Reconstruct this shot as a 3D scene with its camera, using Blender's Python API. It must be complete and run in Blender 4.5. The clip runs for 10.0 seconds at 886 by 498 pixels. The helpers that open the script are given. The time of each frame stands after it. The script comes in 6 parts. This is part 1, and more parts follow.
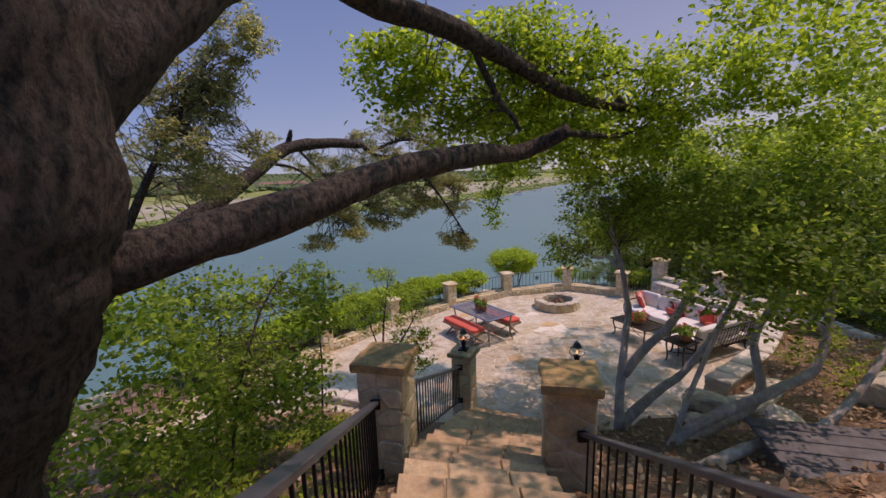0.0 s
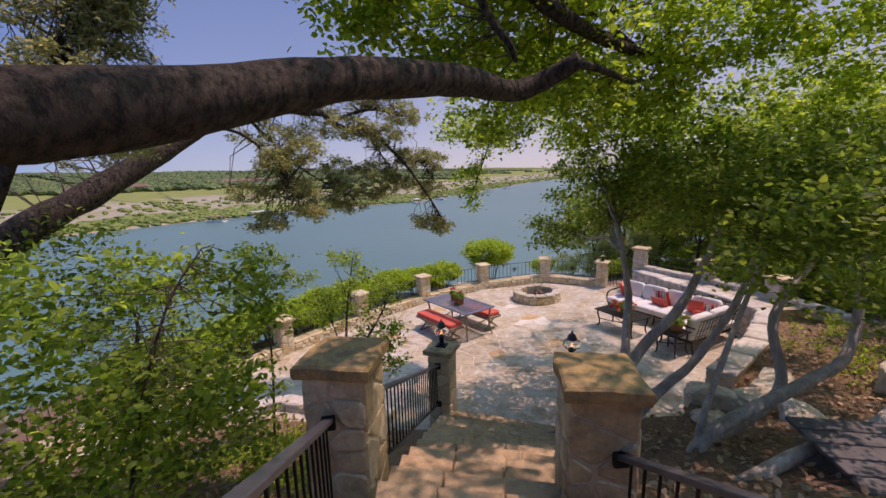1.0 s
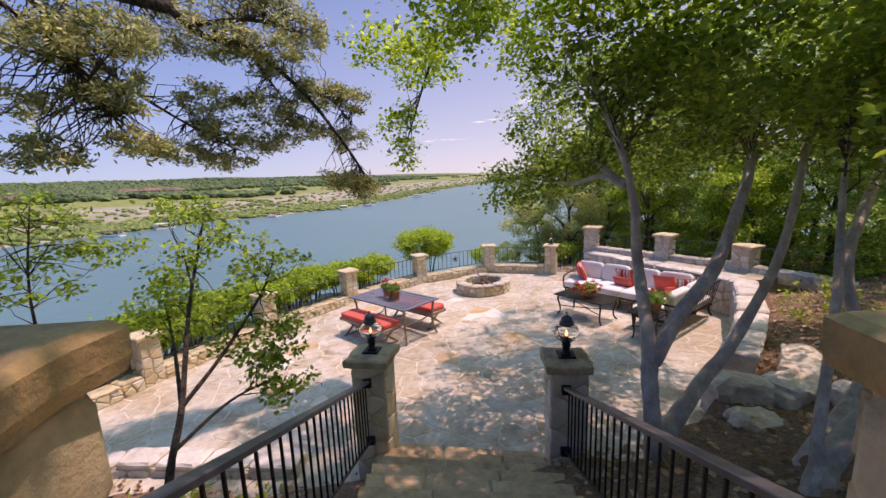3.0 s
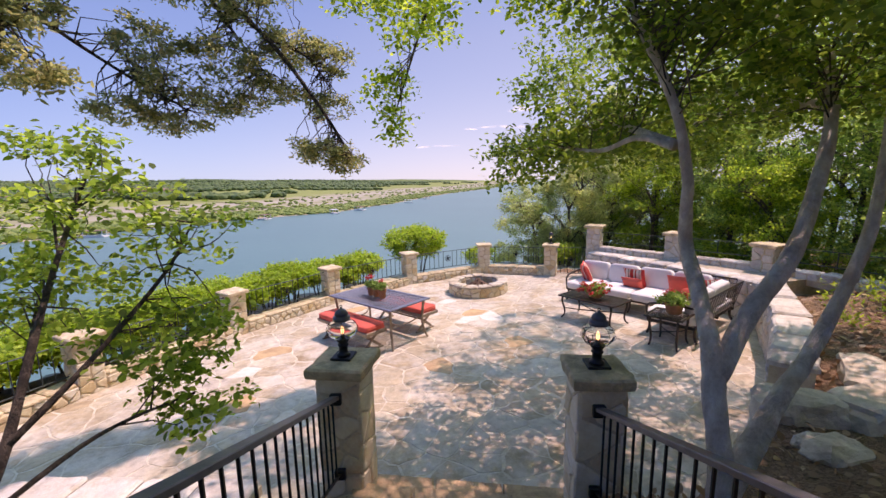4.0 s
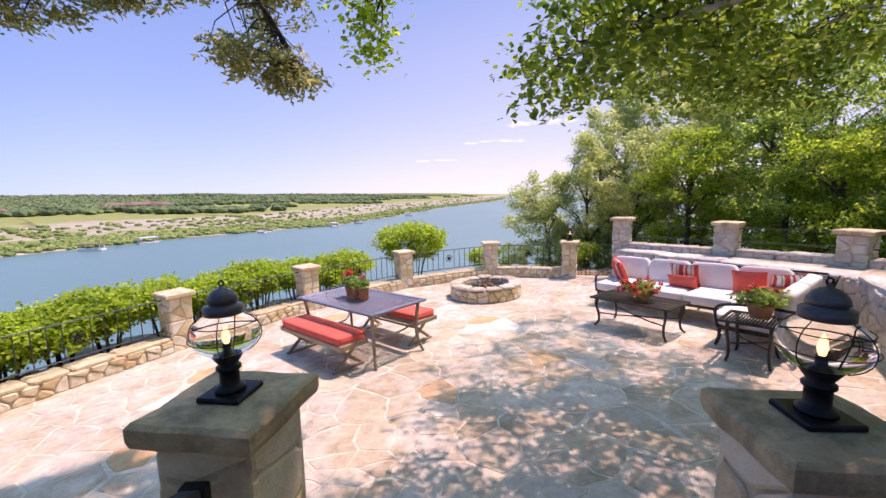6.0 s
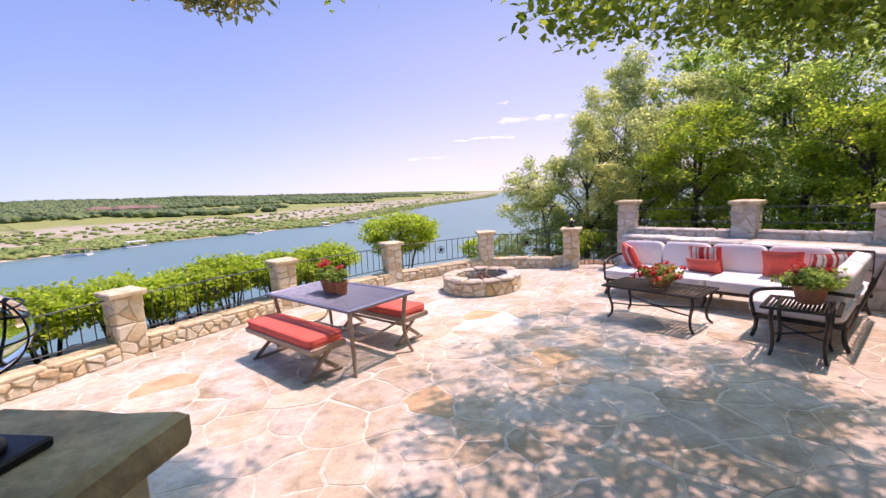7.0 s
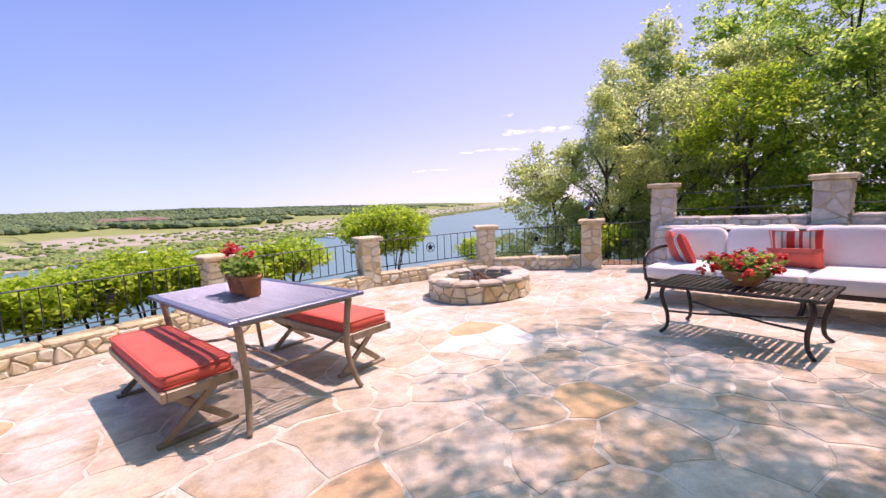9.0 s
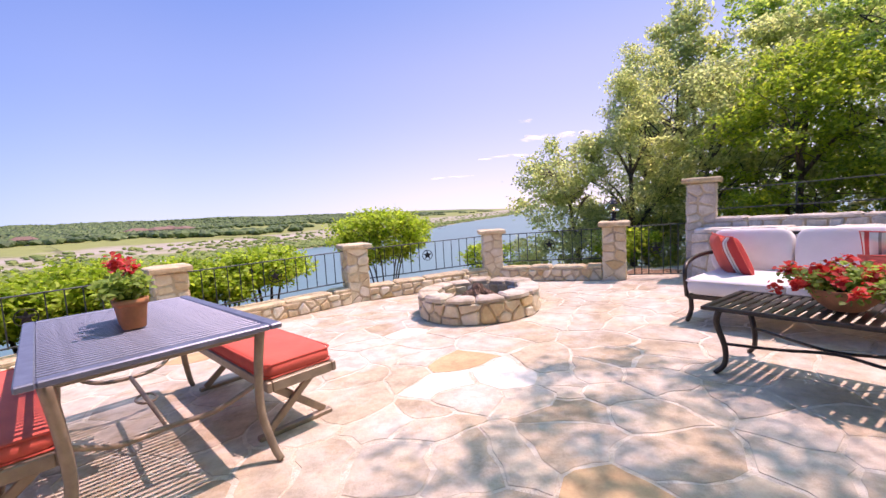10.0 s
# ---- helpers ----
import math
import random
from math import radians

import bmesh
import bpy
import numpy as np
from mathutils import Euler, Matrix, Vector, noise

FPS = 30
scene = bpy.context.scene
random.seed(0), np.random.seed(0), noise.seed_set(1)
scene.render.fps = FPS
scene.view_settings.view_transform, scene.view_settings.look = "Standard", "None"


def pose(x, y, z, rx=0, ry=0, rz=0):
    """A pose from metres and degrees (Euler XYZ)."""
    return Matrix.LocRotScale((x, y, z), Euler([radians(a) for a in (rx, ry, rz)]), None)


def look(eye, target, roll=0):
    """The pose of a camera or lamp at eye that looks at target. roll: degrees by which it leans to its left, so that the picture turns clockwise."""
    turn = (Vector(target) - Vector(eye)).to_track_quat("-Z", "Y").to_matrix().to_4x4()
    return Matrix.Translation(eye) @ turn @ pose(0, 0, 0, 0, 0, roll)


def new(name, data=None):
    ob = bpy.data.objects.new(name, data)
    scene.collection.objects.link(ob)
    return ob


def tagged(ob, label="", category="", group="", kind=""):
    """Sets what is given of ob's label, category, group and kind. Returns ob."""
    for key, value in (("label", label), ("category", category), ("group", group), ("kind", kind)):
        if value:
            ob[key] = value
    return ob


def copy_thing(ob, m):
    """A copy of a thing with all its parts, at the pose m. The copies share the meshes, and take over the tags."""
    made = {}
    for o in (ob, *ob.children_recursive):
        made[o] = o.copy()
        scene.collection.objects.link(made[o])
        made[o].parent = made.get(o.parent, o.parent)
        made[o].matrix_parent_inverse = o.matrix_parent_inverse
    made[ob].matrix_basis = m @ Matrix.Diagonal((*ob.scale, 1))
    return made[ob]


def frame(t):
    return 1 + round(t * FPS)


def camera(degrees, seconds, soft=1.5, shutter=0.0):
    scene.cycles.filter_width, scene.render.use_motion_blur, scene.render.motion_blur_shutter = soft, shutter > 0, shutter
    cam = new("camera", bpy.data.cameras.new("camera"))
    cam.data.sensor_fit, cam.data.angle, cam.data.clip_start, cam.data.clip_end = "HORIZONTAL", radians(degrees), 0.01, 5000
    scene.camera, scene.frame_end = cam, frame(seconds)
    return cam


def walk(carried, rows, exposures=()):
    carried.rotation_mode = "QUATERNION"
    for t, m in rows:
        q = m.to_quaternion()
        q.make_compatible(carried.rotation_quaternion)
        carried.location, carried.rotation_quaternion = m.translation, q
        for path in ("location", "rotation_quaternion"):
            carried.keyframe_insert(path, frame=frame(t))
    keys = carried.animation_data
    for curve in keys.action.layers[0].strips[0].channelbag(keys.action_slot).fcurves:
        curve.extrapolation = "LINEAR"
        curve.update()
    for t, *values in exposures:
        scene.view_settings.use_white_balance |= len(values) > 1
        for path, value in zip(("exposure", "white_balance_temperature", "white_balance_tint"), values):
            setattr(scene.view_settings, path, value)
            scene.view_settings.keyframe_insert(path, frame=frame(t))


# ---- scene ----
# the camera and its walk
cam = camera(94.8, 10.0)
ROWS = [
    (0.0, -0.026, -0.083, 4.375, 79.44, 1.64, -0.28),
    (0.5, -0.050, 0.370, 4.158, 79.19, 1.56, -1.78),
    (1.0, -0.081, 0.819, 3.944, 79.03, 1.39, -4.38),
    (1.5, -0.078, 1.311, 3.696, 79.64, 1.27, -7.71),
    (2.0, -0.045, 1.791, 3.482, 80.00, 1.52, -10.52),
    (2.5, 0.036, 2.294, 3.242, 79.93, 2.09, -12.44),
    (3.0, 0.081, 2.755, 3.019, 79.58, 2.09, -14.41),
    (4.5, 0.369, 4.020, 2.469, 80.89, 0.94, -15.65),
    (5.0, 0.476, 4.434, 2.321, 81.45, 0.75, -15.27),
    (5.5, 0.581, 4.823, 2.132, 82.31, 0.84, -15.23),
    (7.0, 0.912, 5.924, 1.694, 81.96, 2.24, -16.67),
    (7.5, 1.065, 6.326, 1.535, 81.55, 2.33, -16.88),
    (8.0, 1.226, 6.713, 1.395, 81.66, 2.19, -16.99),
    (8.5, 1.420, 7.106, 1.270, 82.37, 2.05, -16.63),
    (9.0, 1.663, 7.486, 1.169, 83.62, 2.36, -15.95),
    (9.5, 1.958, 7.893, 1.122, 84.36, 2.99, -14.91),
    (10.0, 2.245, 8.321, 1.072, 84.66, 3.00, -13.34),
]
walk(cam, [(t, pose(x, y, z, rx, ry, rz)) for t, x, y, z, rx, ry, rz in ROWS],
     exposures=[(0.0, 0.32, 8400, 51), (1.5, 0.67, 8350, 52), (3.0, 0.88, 8200, 52), (5.0, 1.18, 8050, 53), (7.0, 1.32, 7950, 56), (10.0, 1.32, 7900, 57)])

# world and sun
SUN = Vector((0.37, 0.08, 1.0)).normalized()
world = bpy.data.worlds.new("world")
scene.world = world
world.use_nodes = True
wn = world.node_tree
sky = wn.nodes.new("ShaderNodeTexSky")
sky.sky_type = "NISHITA"
sky.sun_disc = False
sky.sun_elevation = math.asin(SUN.z)
sky.sun_rotation = math.atan2(SUN.x, SUN.y)
sky.altitude = 2600
sky.air_density, sky.dust_density, sky.ozone_density = 1.0, 0.1, 2.5
deep = wn.nodes.new("ShaderNodeMix")
deep.data_type, deep.blend_type = "RGBA", "MULTIPLY"
deep.inputs[0].default_value = 1.0
deep.inputs[7].default_value = (1.03, 1.25, 1.35, 1)
wn.links.new(sky.outputs[0], deep.inputs[6])
# a soft ceiling on the bright horizon
part_of = wn.nodes.new("ShaderNodeVectorMath")
part_of.operation = "MULTIPLY_ADD"
part_of.inputs[1].default_value = (1 / 2.45, 1 / 3.6, 1 / 4.85)
part_of.inputs[2].default_value = (1, 1, 1)
wn.links.new(deep.outputs[2], part_of.inputs[0])
haze = wn.nodes.new("ShaderNodeVectorMath")
haze.operation = "DIVIDE"
wn.links.new(deep.outputs[2], haze.inputs[0])
wn.links.new(part_of.outputs[0], haze.inputs[1])
# paler towards the horizon and the sun's side, deeper blue high up and away from the sun; the unseen sky about the sun
# is brightened and warmed to fill the shade
way = wn.nodes.new("ShaderNodeTexCoord").outputs["Generated"]


def sky_dot(v):
    nd = wn.nodes.new("ShaderNodeVectorMath")
    nd.operation = "DOT_PRODUCT"
    nd.inputs[1].default_value = v
    wn.links.new(way, nd.inputs[0])
    return nd.outputs["Value"]


def sky_ramp(fac, lo, hi, stops):
    rng = wn.nodes.new("ShaderNodeMapRange")
    rng.inputs[1].default_value, rng.inputs[2].default_value = lo, hi
    wn.links.new(fac, rng.inputs[0])
    nd = wn.nodes.new("ShaderNodeValToRGB")
    nd.color_ramp.interpolation = "EASE"
    el = nd.color_ramp.elements
    while len(el) < len(stops):
        el.new(0.5)
    for e, (p, col) in zip(el, stops):
        e.position, e.color = p, (*col, 1)
    wn.links.new(rng.outputs[0], nd.inputs[0])
    return nd.outputs[0]


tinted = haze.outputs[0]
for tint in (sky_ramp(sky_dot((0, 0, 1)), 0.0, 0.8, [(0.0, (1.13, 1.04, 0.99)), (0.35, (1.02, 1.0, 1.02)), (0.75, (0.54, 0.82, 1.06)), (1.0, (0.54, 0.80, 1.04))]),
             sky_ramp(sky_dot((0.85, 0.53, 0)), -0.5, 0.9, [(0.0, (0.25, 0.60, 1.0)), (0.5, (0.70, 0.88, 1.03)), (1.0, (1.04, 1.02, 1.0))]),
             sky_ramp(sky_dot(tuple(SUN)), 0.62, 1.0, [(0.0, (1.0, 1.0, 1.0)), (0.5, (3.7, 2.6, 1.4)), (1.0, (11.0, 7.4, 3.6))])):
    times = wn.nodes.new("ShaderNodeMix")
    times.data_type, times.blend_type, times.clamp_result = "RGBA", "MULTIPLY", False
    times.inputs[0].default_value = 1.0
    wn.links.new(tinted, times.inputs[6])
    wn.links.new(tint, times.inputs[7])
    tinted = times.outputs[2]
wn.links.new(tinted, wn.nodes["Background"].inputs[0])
wn.nodes["Background"].inputs[1].default_value = 0.155
sun_data = bpy.data.lights.new("sun", "SUN")
sun_data.energy, sun_data.angle, sun_data.color = 1.8, radians(0.8), (1.0, 0.985, 0.95)
sun = new("sun", sun_data)
sun.matrix_world = look(SUN * 40, (0, 0, 0))

# the patio slopes gently down towards the lake
SX, SY = 0.0291, -0.0223
TILT = Vector((0, 0, 1)).rotation_difference(Vector((-SX, -SY, 1))).to_matrix().to_4x4()
rnd = random.Random(7)


def fz(x, y):
    return SX * x + SY * y


def on_floor(x, y, yaw=0, h=0.0):
    """A pose standing square on the sloping floor."""
    return Matrix.Translation((x, y, fz(x, y) + h)) @ TILT @ pose(0, 0, 0, 0, 0, yaw)


# ---------------------------------------------------------------- materials
class Mat:
    """A small helper round one node material."""

    def __init__(self, name, rough=0.8, metal=0.0):
        self.m = bpy.data.materials.new(name)
        self.m.use_nodes = True
        self.t = self.m.node_tree
        self.b = self.t.nodes["Principled BSDF"]
        self.b.inputs["Roughness"].default_value = rough
        self.b.inputs["Metallic"].default_value = metal
        self.co = self.t.nodes.new("ShaderNodeTexCoord").outputs["Object"]

    def n(self, kind, **vals):
        nd = self.t.nodes.new(kind)
        for k, v in vals.items():
            nd.inputs[k].default_value = v
        return nd

    def link(self, a, b):
        self.t.links.new(a, b)

    def world_co(self):
        self.co = self.n("ShaderNodeNewGeometry").outputs["Position"]
        return self

    def noise(self, scale, detail=4.0, rough=0.6, stretch=None):
        nd = self.n("ShaderNodeTexNoise", Scale=scale, Detail=detail, Roughness=rough)
        if stretch:
            mp = self.n("ShaderNodeMapping")
            mp.inputs["Scale"].default_value = stretch
            self.link(self.co, mp.inputs[0])
            self.link(mp.outputs[0], nd.inputs["Vector"])
        else:
            self.link(self.co, nd.inputs["Vector"])
        return nd.outputs["Fac"]

    def ramp(self, fac, stops, interp="LINEAR"):
        nd = self.n("ShaderNodeValToRGB")
        nd.color_ramp.interpolation = interp
        el = nd.color_ramp.elements
        while len(el) < len(stops):
            el.new(0.5)
        for e, (p, c) in zip(el, stops):
            e.position, e.color = p, (*c, 1)
        self.link(fac, nd.inputs[0])
        return nd.outputs[0]

    def mix(self, fac, a, b, mode="MIX"):
        nd = self.n("ShaderNodeMix")
        nd.data_type, nd.blend_type = "RGBA", mode
        for sock, v in ((0, fac), (6, a), (7, b)):
            if isinstance(v, (int, float)):
                nd.inputs[sock].default_value = v
            elif isinstance(v, tuple):
                nd.inputs[sock].default_value = (*v, 1)
            else:
                self.link(v, nd.inputs[sock])
        return nd.outputs[2]

    def random(self):
        return self.n("ShaderNodeObjectInfo").outputs["Random"]

    def island(self):
        return self.n("ShaderNodeNewGeometry").outputs["Random Per Island"]

    def color(self, sock):
        self.link(sock, self.b.inputs["Base Color"])
        return self

    def bump(self, fac, strength=0.3, dist=0.02):
        nd = self.n("ShaderNodeBump", Strength=strength, Distance=dist)
        self.link(fac, nd.inputs["Height"])
        self.link(nd.outputs[0], self.b.inputs["Normal"])
        return self

    def rough(self, fac, lo, hi):
        nd = self.n("ShaderNodeMapRange")
        nd.inputs[3].default_value, nd.inputs[4].default_value = lo, hi
        self.link(fac, nd.inputs[0])
        self.link(nd.outputs[0], self.b.inputs["Roughness"])
        return self


def stone_mat(name, stops, scale=1.0, lichen=0.0, per="random", bump=0.5, wash=0.0):
    m = Mat(name, 0.85).world_co()
    base = m.ramp(m.random() if per == "random" else m.island(), stops)
    fine = m.noise(26 * scale, 6, 0.7)
    big = m.noise(2.3 * scale, 3)
    c = m.mix(0.45, base, m.ramp(big, [(0.3, (0.42, 0.36, 0.28)), (0.7, (0.75, 0.70, 0.62))]), "OVERLAY")
    c = m.mix(0.3, c, m.ramp(fine, [(0.25, (0.3, 0.26, 0.2)), (0.75, (0.85, 0.82, 0.78))]), "OVERLAY")
    if wash:
        pale = m.ramp(m.noise(1.7, 6, 0.68), [(0.43, (0, 0, 0)), (0.57, (wash, wash, wash))])
        c = m.mix(pale, c, (0.67, 0.615, 0.53))
        worn = m.ramp(m.noise(0.55, 5, 0.62), [(0.40, (0, 0, 0)), (0.62, (0.42, 0.42, 0.42))])
        c = m.mix(worn, c, (0.40, 0.335, 0.245))
    if lichen:
        spots = m.ramp(m.noise(7, 5, 0.7), [(0.45, (0, 0, 0)), (0.62, (lichen, lichen, lichen))])
        c = m.mix(spots, c, (0.10, 0.095, 0.06))
    ledge = m.noise(5.5 * scale, 9, 0.66)
    c = m.mix(0.35, c, m.ramp(ledge, [(0.34, (0.27, 0.24, 0.20)), (0.5, (0.5, 0.5, 0.5)), (0.68, (0.74, 0.72, 0.69))]), "OVERLAY")
    both = m.n("ShaderNodeMath")
    both.operation = "MULTIPLY_ADD"
    both.inputs[1].default_value = 2.0
    m.link(ledge, both.inputs[0])
    m.link(fine, both.inputs[2])
    m.color(c).bump(both.outputs[0], bump, 0.016).rough(fine, 0.7, 0.95)
    return m.m


def leaf_mat(name, dark, mid, light, glow=0.5, lift=2.0):
    """Leaves that pass on a part of the light that falls on them."""
    m = Mat(name, 0.6)
    c = m.ramp(m.island(), [(0.0, dark), (0.5, mid), (1.0, light)])
    big = m.world_co().noise(1.3, 2)
    c = m.mix(0.4, c, m.ramp(big, [(0.3, (0.36, 0.4, 0.34)), (0.7, (0.72, 0.7, 0.55))]), "OVERLAY")
    m.color(c)
    tr = m.n("ShaderNodeBsdfTranslucent")
    m.link(m.mix(1.0, c, (lift * 0.96, lift * 0.95, lift * 0.85), "MULTIPLY"), tr.inputs[0])
    mixer = m.n("ShaderNodeMixShader")
    mixer.inputs[0].default_value = glow
    out = m.t.nodes["Material Output"]
    m.link(m.b.outputs[0], mixer.inputs[1])
    m.link(tr.outputs[0], mixer.inputs[2])
    m.link(mixer.outputs[0], out.inputs[0])
    return m.m


def bark_mat(name, a, b, scale=1.0):
    m = Mat(name, 0.9)
    ridges = m.noise(11 * scale, 8, 0.72, (1.0, 1.0, 0.55))
    fine = m.noise(60 * scale, 4)
    c = m.ramp(ridges, [(0.40, a), (0.56, b), (0.74, tuple(min(1, v * 1.5) for v in b))])
    c = m.mix(0.3, c, m.ramp(fine, [(0.3, (0.3, 0.3, 0.3)), (0.7, (0.7, 0.7, 0.7))]), "OVERLAY")
    m.color(c).bump(ridges, 1.0, 0.09)
    return m.m


def plain_mat(name, col, rough=0.6, metal=0.0, var=0.25, scale=8.0, bump=0.08):
    m = Mat(name, rough, metal)
    n1, n2 = m.noise(scale), m.noise(scale * 9, 5)
    dark = tuple(v * (1 - var) for v in col)
    lite = tuple(min(1, v * (1 + var)) for v in col)
    c = m.ramp(n1, [(0.3, dark), (0.7, lite)])
    m.color(c).bump(n2, bump, 0.004).rough(n2, max(0, rough - 0.08), min(1, rough + 0.1))
    return m.m


M_FLAG = stone_mat("flagstone", [(0.0, (0.53, 0.46, 0.35)), (0.2, (0.44, 0.36, 0.25)), (0.4, (0.58, 0.52, 0.42)), (0.6, (0.39, 0.31, 0.205)), (0.72, (0.51, 0.44, 0.33)), (0.88, (0.62, 0.57, 0.485)), (1.0, (0.47, 0.395, 0.285))], 1.0, 0.25, bump=0.5, wash=0.75)
M_FLAG_W = stone_mat("pale_flagstone", [(0.0, (0.66, 0.62, 0.56)), (1.0, (0.72, 0.68, 0.62))], 1.0, bump=0.3)
M_FLAG_O = stone_mat("ochre_flagstone", [(0.0, (0.47, 0.32, 0.18)), (0.5, (0.54, 0.39, 0.23)), (1.0, (0.45, 0.31, 0.20))], 1.0, bump=0.3)
M_FLAG_J = stone_mat("joined_flagstone", [(0.0, (0.53, 0.46, 0.35)), (0.25, (0.44, 0.36, 0.25)), (0.5, (0.58, 0.52, 0.42)), (0.75, (0.42, 0.34, 0.23)), (1.0, (0.55, 0.48, 0.375))], 1.0, 0.25, "island", 0.5, 0.75)
M_GROUT = stone_mat("mortar", [(0.0, (0.65, 0.595, 0.505)), (1.0, (0.70, 0.645, 0.555))], 1.5, 0.15, bump=0.9)
M_STONE = stone_mat("rubble_stone", [(0.0, (0.76, 0.68, 0.54)), (0.3, (0.64, 0.50, 0.33)), (0.5, (0.80, 0.74, 0.63)), (0.68, (0.62, 0.44, 0.24)), (0.8, (0.72, 0.62, 0.47)), (1.0, (0.74, 0.67, 0.56))], 1.3, 0.12)
M_MOSSY = stone_mat("mossy_stone", [(0.0, (0.60, 0.51, 0.34)), (0.35, (0.46, 0.355, 0.20)), (0.7, (0.66, 0.58, 0.42)), (1.0, (0.56, 0.46, 0.29))], 1.2, 0.35)
M_GREY = stone_mat("grey_limestone", [(0.0, (0.58, 0.56, 0.54)), (0.3, (0.66, 0.62, 0.57)), (0.55, (0.50, 0.48, 0.47)), (0.8, (0.70, 0.66, 0.60)), (1.0, (0.47, 0.46, 0.47))], 1.3, 0.2)
M_CAP = stone_mat("cap_stone", [(0.0, (0.60, 0.48, 0.32)), (1.0, (0.66, 0.54, 0.38))], 1.2, 0.35)
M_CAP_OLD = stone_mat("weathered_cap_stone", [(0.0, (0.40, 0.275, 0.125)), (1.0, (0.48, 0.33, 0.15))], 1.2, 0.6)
M_CAP_MID = stone_mat("olive_cap_stone", [(0.0, (0.46, 0.375, 0.245)), (1.0, (0.52, 0.425, 0.28))], 1.2, 0.45)
M_JOINT = stone_mat("weathered_joint", [(0.0, (0.50, 0.425, 0.32)), (1.0, (0.56, 0.48, 0.37))], 1.5)
M_STEP = stone_mat("step_stone", [(0.0, (0.46, 0.325, 0.205)), (1.0, (0.55, 0.40, 0.26))], 1.0, 0.3)
M_IRON = plain_mat("black_iron", (0.018, 0.018, 0.020), 0.45, 0.6, 0.3, 20)
M_FENCE = plain_mat("weathered_green_black_iron", (0.035, 0.05, 0.05), 0.5, 0.4, 0.3, 20)
M_RAIL = plain_mat("weathered_handrail", (0.10, 0.10, 0.11), 0.4, 0.3, 0.3, 10)
M_BRONZE = plain_mat("bronze_metal", (0.30, 0.235, 0.165), 0.45, 0.3, 0.2, 14)
M_DARKB = plain_mat("dark_bronze_metal", (0.055, 0.045, 0.038), 0.4, 0.6, 0.3, 14)
M_SLATE = plain_mat("dark_tabletop_metal", (0.16, 0.18, 0.235), 0.42, 0.35, 0.2, 14)
M_RED = plain_mat("red_fabric", (0.74, 0.125, 0.085), 0.9, 0, 0.10, 6, 0.2)
M_WHITE = plain_mat("white_fabric", (0.74, 0.71, 0.68), 0.92, 0, 0.05, 5, 0.2)
M_TERRA = plain_mat("terracotta", (0.56, 0.225, 0.10), 0.8, 0, 0.2, 12)
M_SOIL = plain_mat("potting_soil", (0.04, 0.028, 0.02), 1, 0, 0.4, 40)
M_WOOD = plain_mat("grey_weathered_wood", (0.12, 0.115, 0.115), 0.75, 0, 0.35, 9)
M_LOG = bark_mat("log_bark", (0.10, 0.055, 0.035), (0.30, 0.18, 0.12), 2)
M_BULB = plain_mat("frosted_bulb", (0.9, 0.82, 0.6), 0.4)
M_BULB.node_tree.nodes["Principled BSDF"].inputs["Emission Color"].default_value = (1.0, 0.62, 0.25, 1)
M_BULB.node_tree.nodes["Principled BSDF"].inputs["Emission Strength"].default_value = 1.1
M_OAKBARK = bark_mat("oak_bark", (0.018, 0.014, 0.011), (0.125, 0.095, 0.07), 2.2)
M_GREYBARK = bark_mat("smooth_grey_bark", (0.56, 0.48, 0.385), (0.76, 0.69, 0.58), 0.7)
M_TWIG = bark_mat("twig_bark", (0.06, 0.045, 0.035), (0.16, 0.12, 0.09), 2)
M_OAK = leaf_mat("oak_leaf", (0.10, 0.185, 0.018), (0.21, 0.31, 0.03), (0.40, 0.48, 0.06), 0.55, 2.1)
M_LIVE = leaf_mat("dark_oak_leaf", (0.06, 0.12, 0.018), (0.18, 0.28, 0.04), (0.30, 0.40, 0.07), 0.6, 2.4)
M_STEMLEAF = leaf_mat("stem_tree_leaf", (0.055, 0.12, 0.016), (0.135, 0.225, 0.03), (0.27, 0.355, 0.055), 0.52, 1.9)
M_JUN = leaf_mat("juniper_needle", (0.11, 0.13, 0.055), (0.20, 0.215, 0.092), (0.36, 0.32, 0.16), 0.58, 2.4)
M_HEDGE = leaf_mat("hedge_leaf", (0.13, 0.22, 0.015), (0.26, 0.38, 0.03), (0.42, 0.52, 0.07), 0.5)
M_POTLEAF = leaf_mat("geranium_leaf", (0.10, 0.18, 0.035), (0.19, 0.30, 0.06), (0.30, 0.42, 0.10), 0.45)
M_PETAL = leaf_mat("red_petal", (0.62, 0.03, 0.025), (0.76, 0.06, 0.045), (0.84, 0.12, 0.09), 0.4, 1.0)
M_PINK = leaf_mat("coral_petal", (0.70, 0.04, 0.05), (0.80, 0.08, 0.08), (0.85, 0.16, 0.14), 0.4, 1.0)
M_FAR = leaf_mat("far_tree_leaf", (0.045, 0.085, 0.022), (0.075, 0.13, 0.03), (0.12, 0.18, 0.045), 0.1, 1.0)
M_REED = leaf_mat("shore_reed", (0.10, 0.17, 0.03), (0.18, 0.26, 0.05), (0.27, 0.32, 0.08), 0.2, 1.0)
M_DRY = leaf_mat("dry_leaf", (0.22, 0.115, 0.06), (0.45, 0.27, 0.16), (0.64, 0.46, 0.32), 0.25, 1.0)

m = Mat("clear_glass", 0.02)
m.b.inputs["Transmission Weight"].default_value = 1.0
m.b.inputs["IOR"].default_value = 1.1
m.b.inputs["Base Color"].default_value = (0.97, 0.98, 0.97, 1)
M_GLASS = m.m

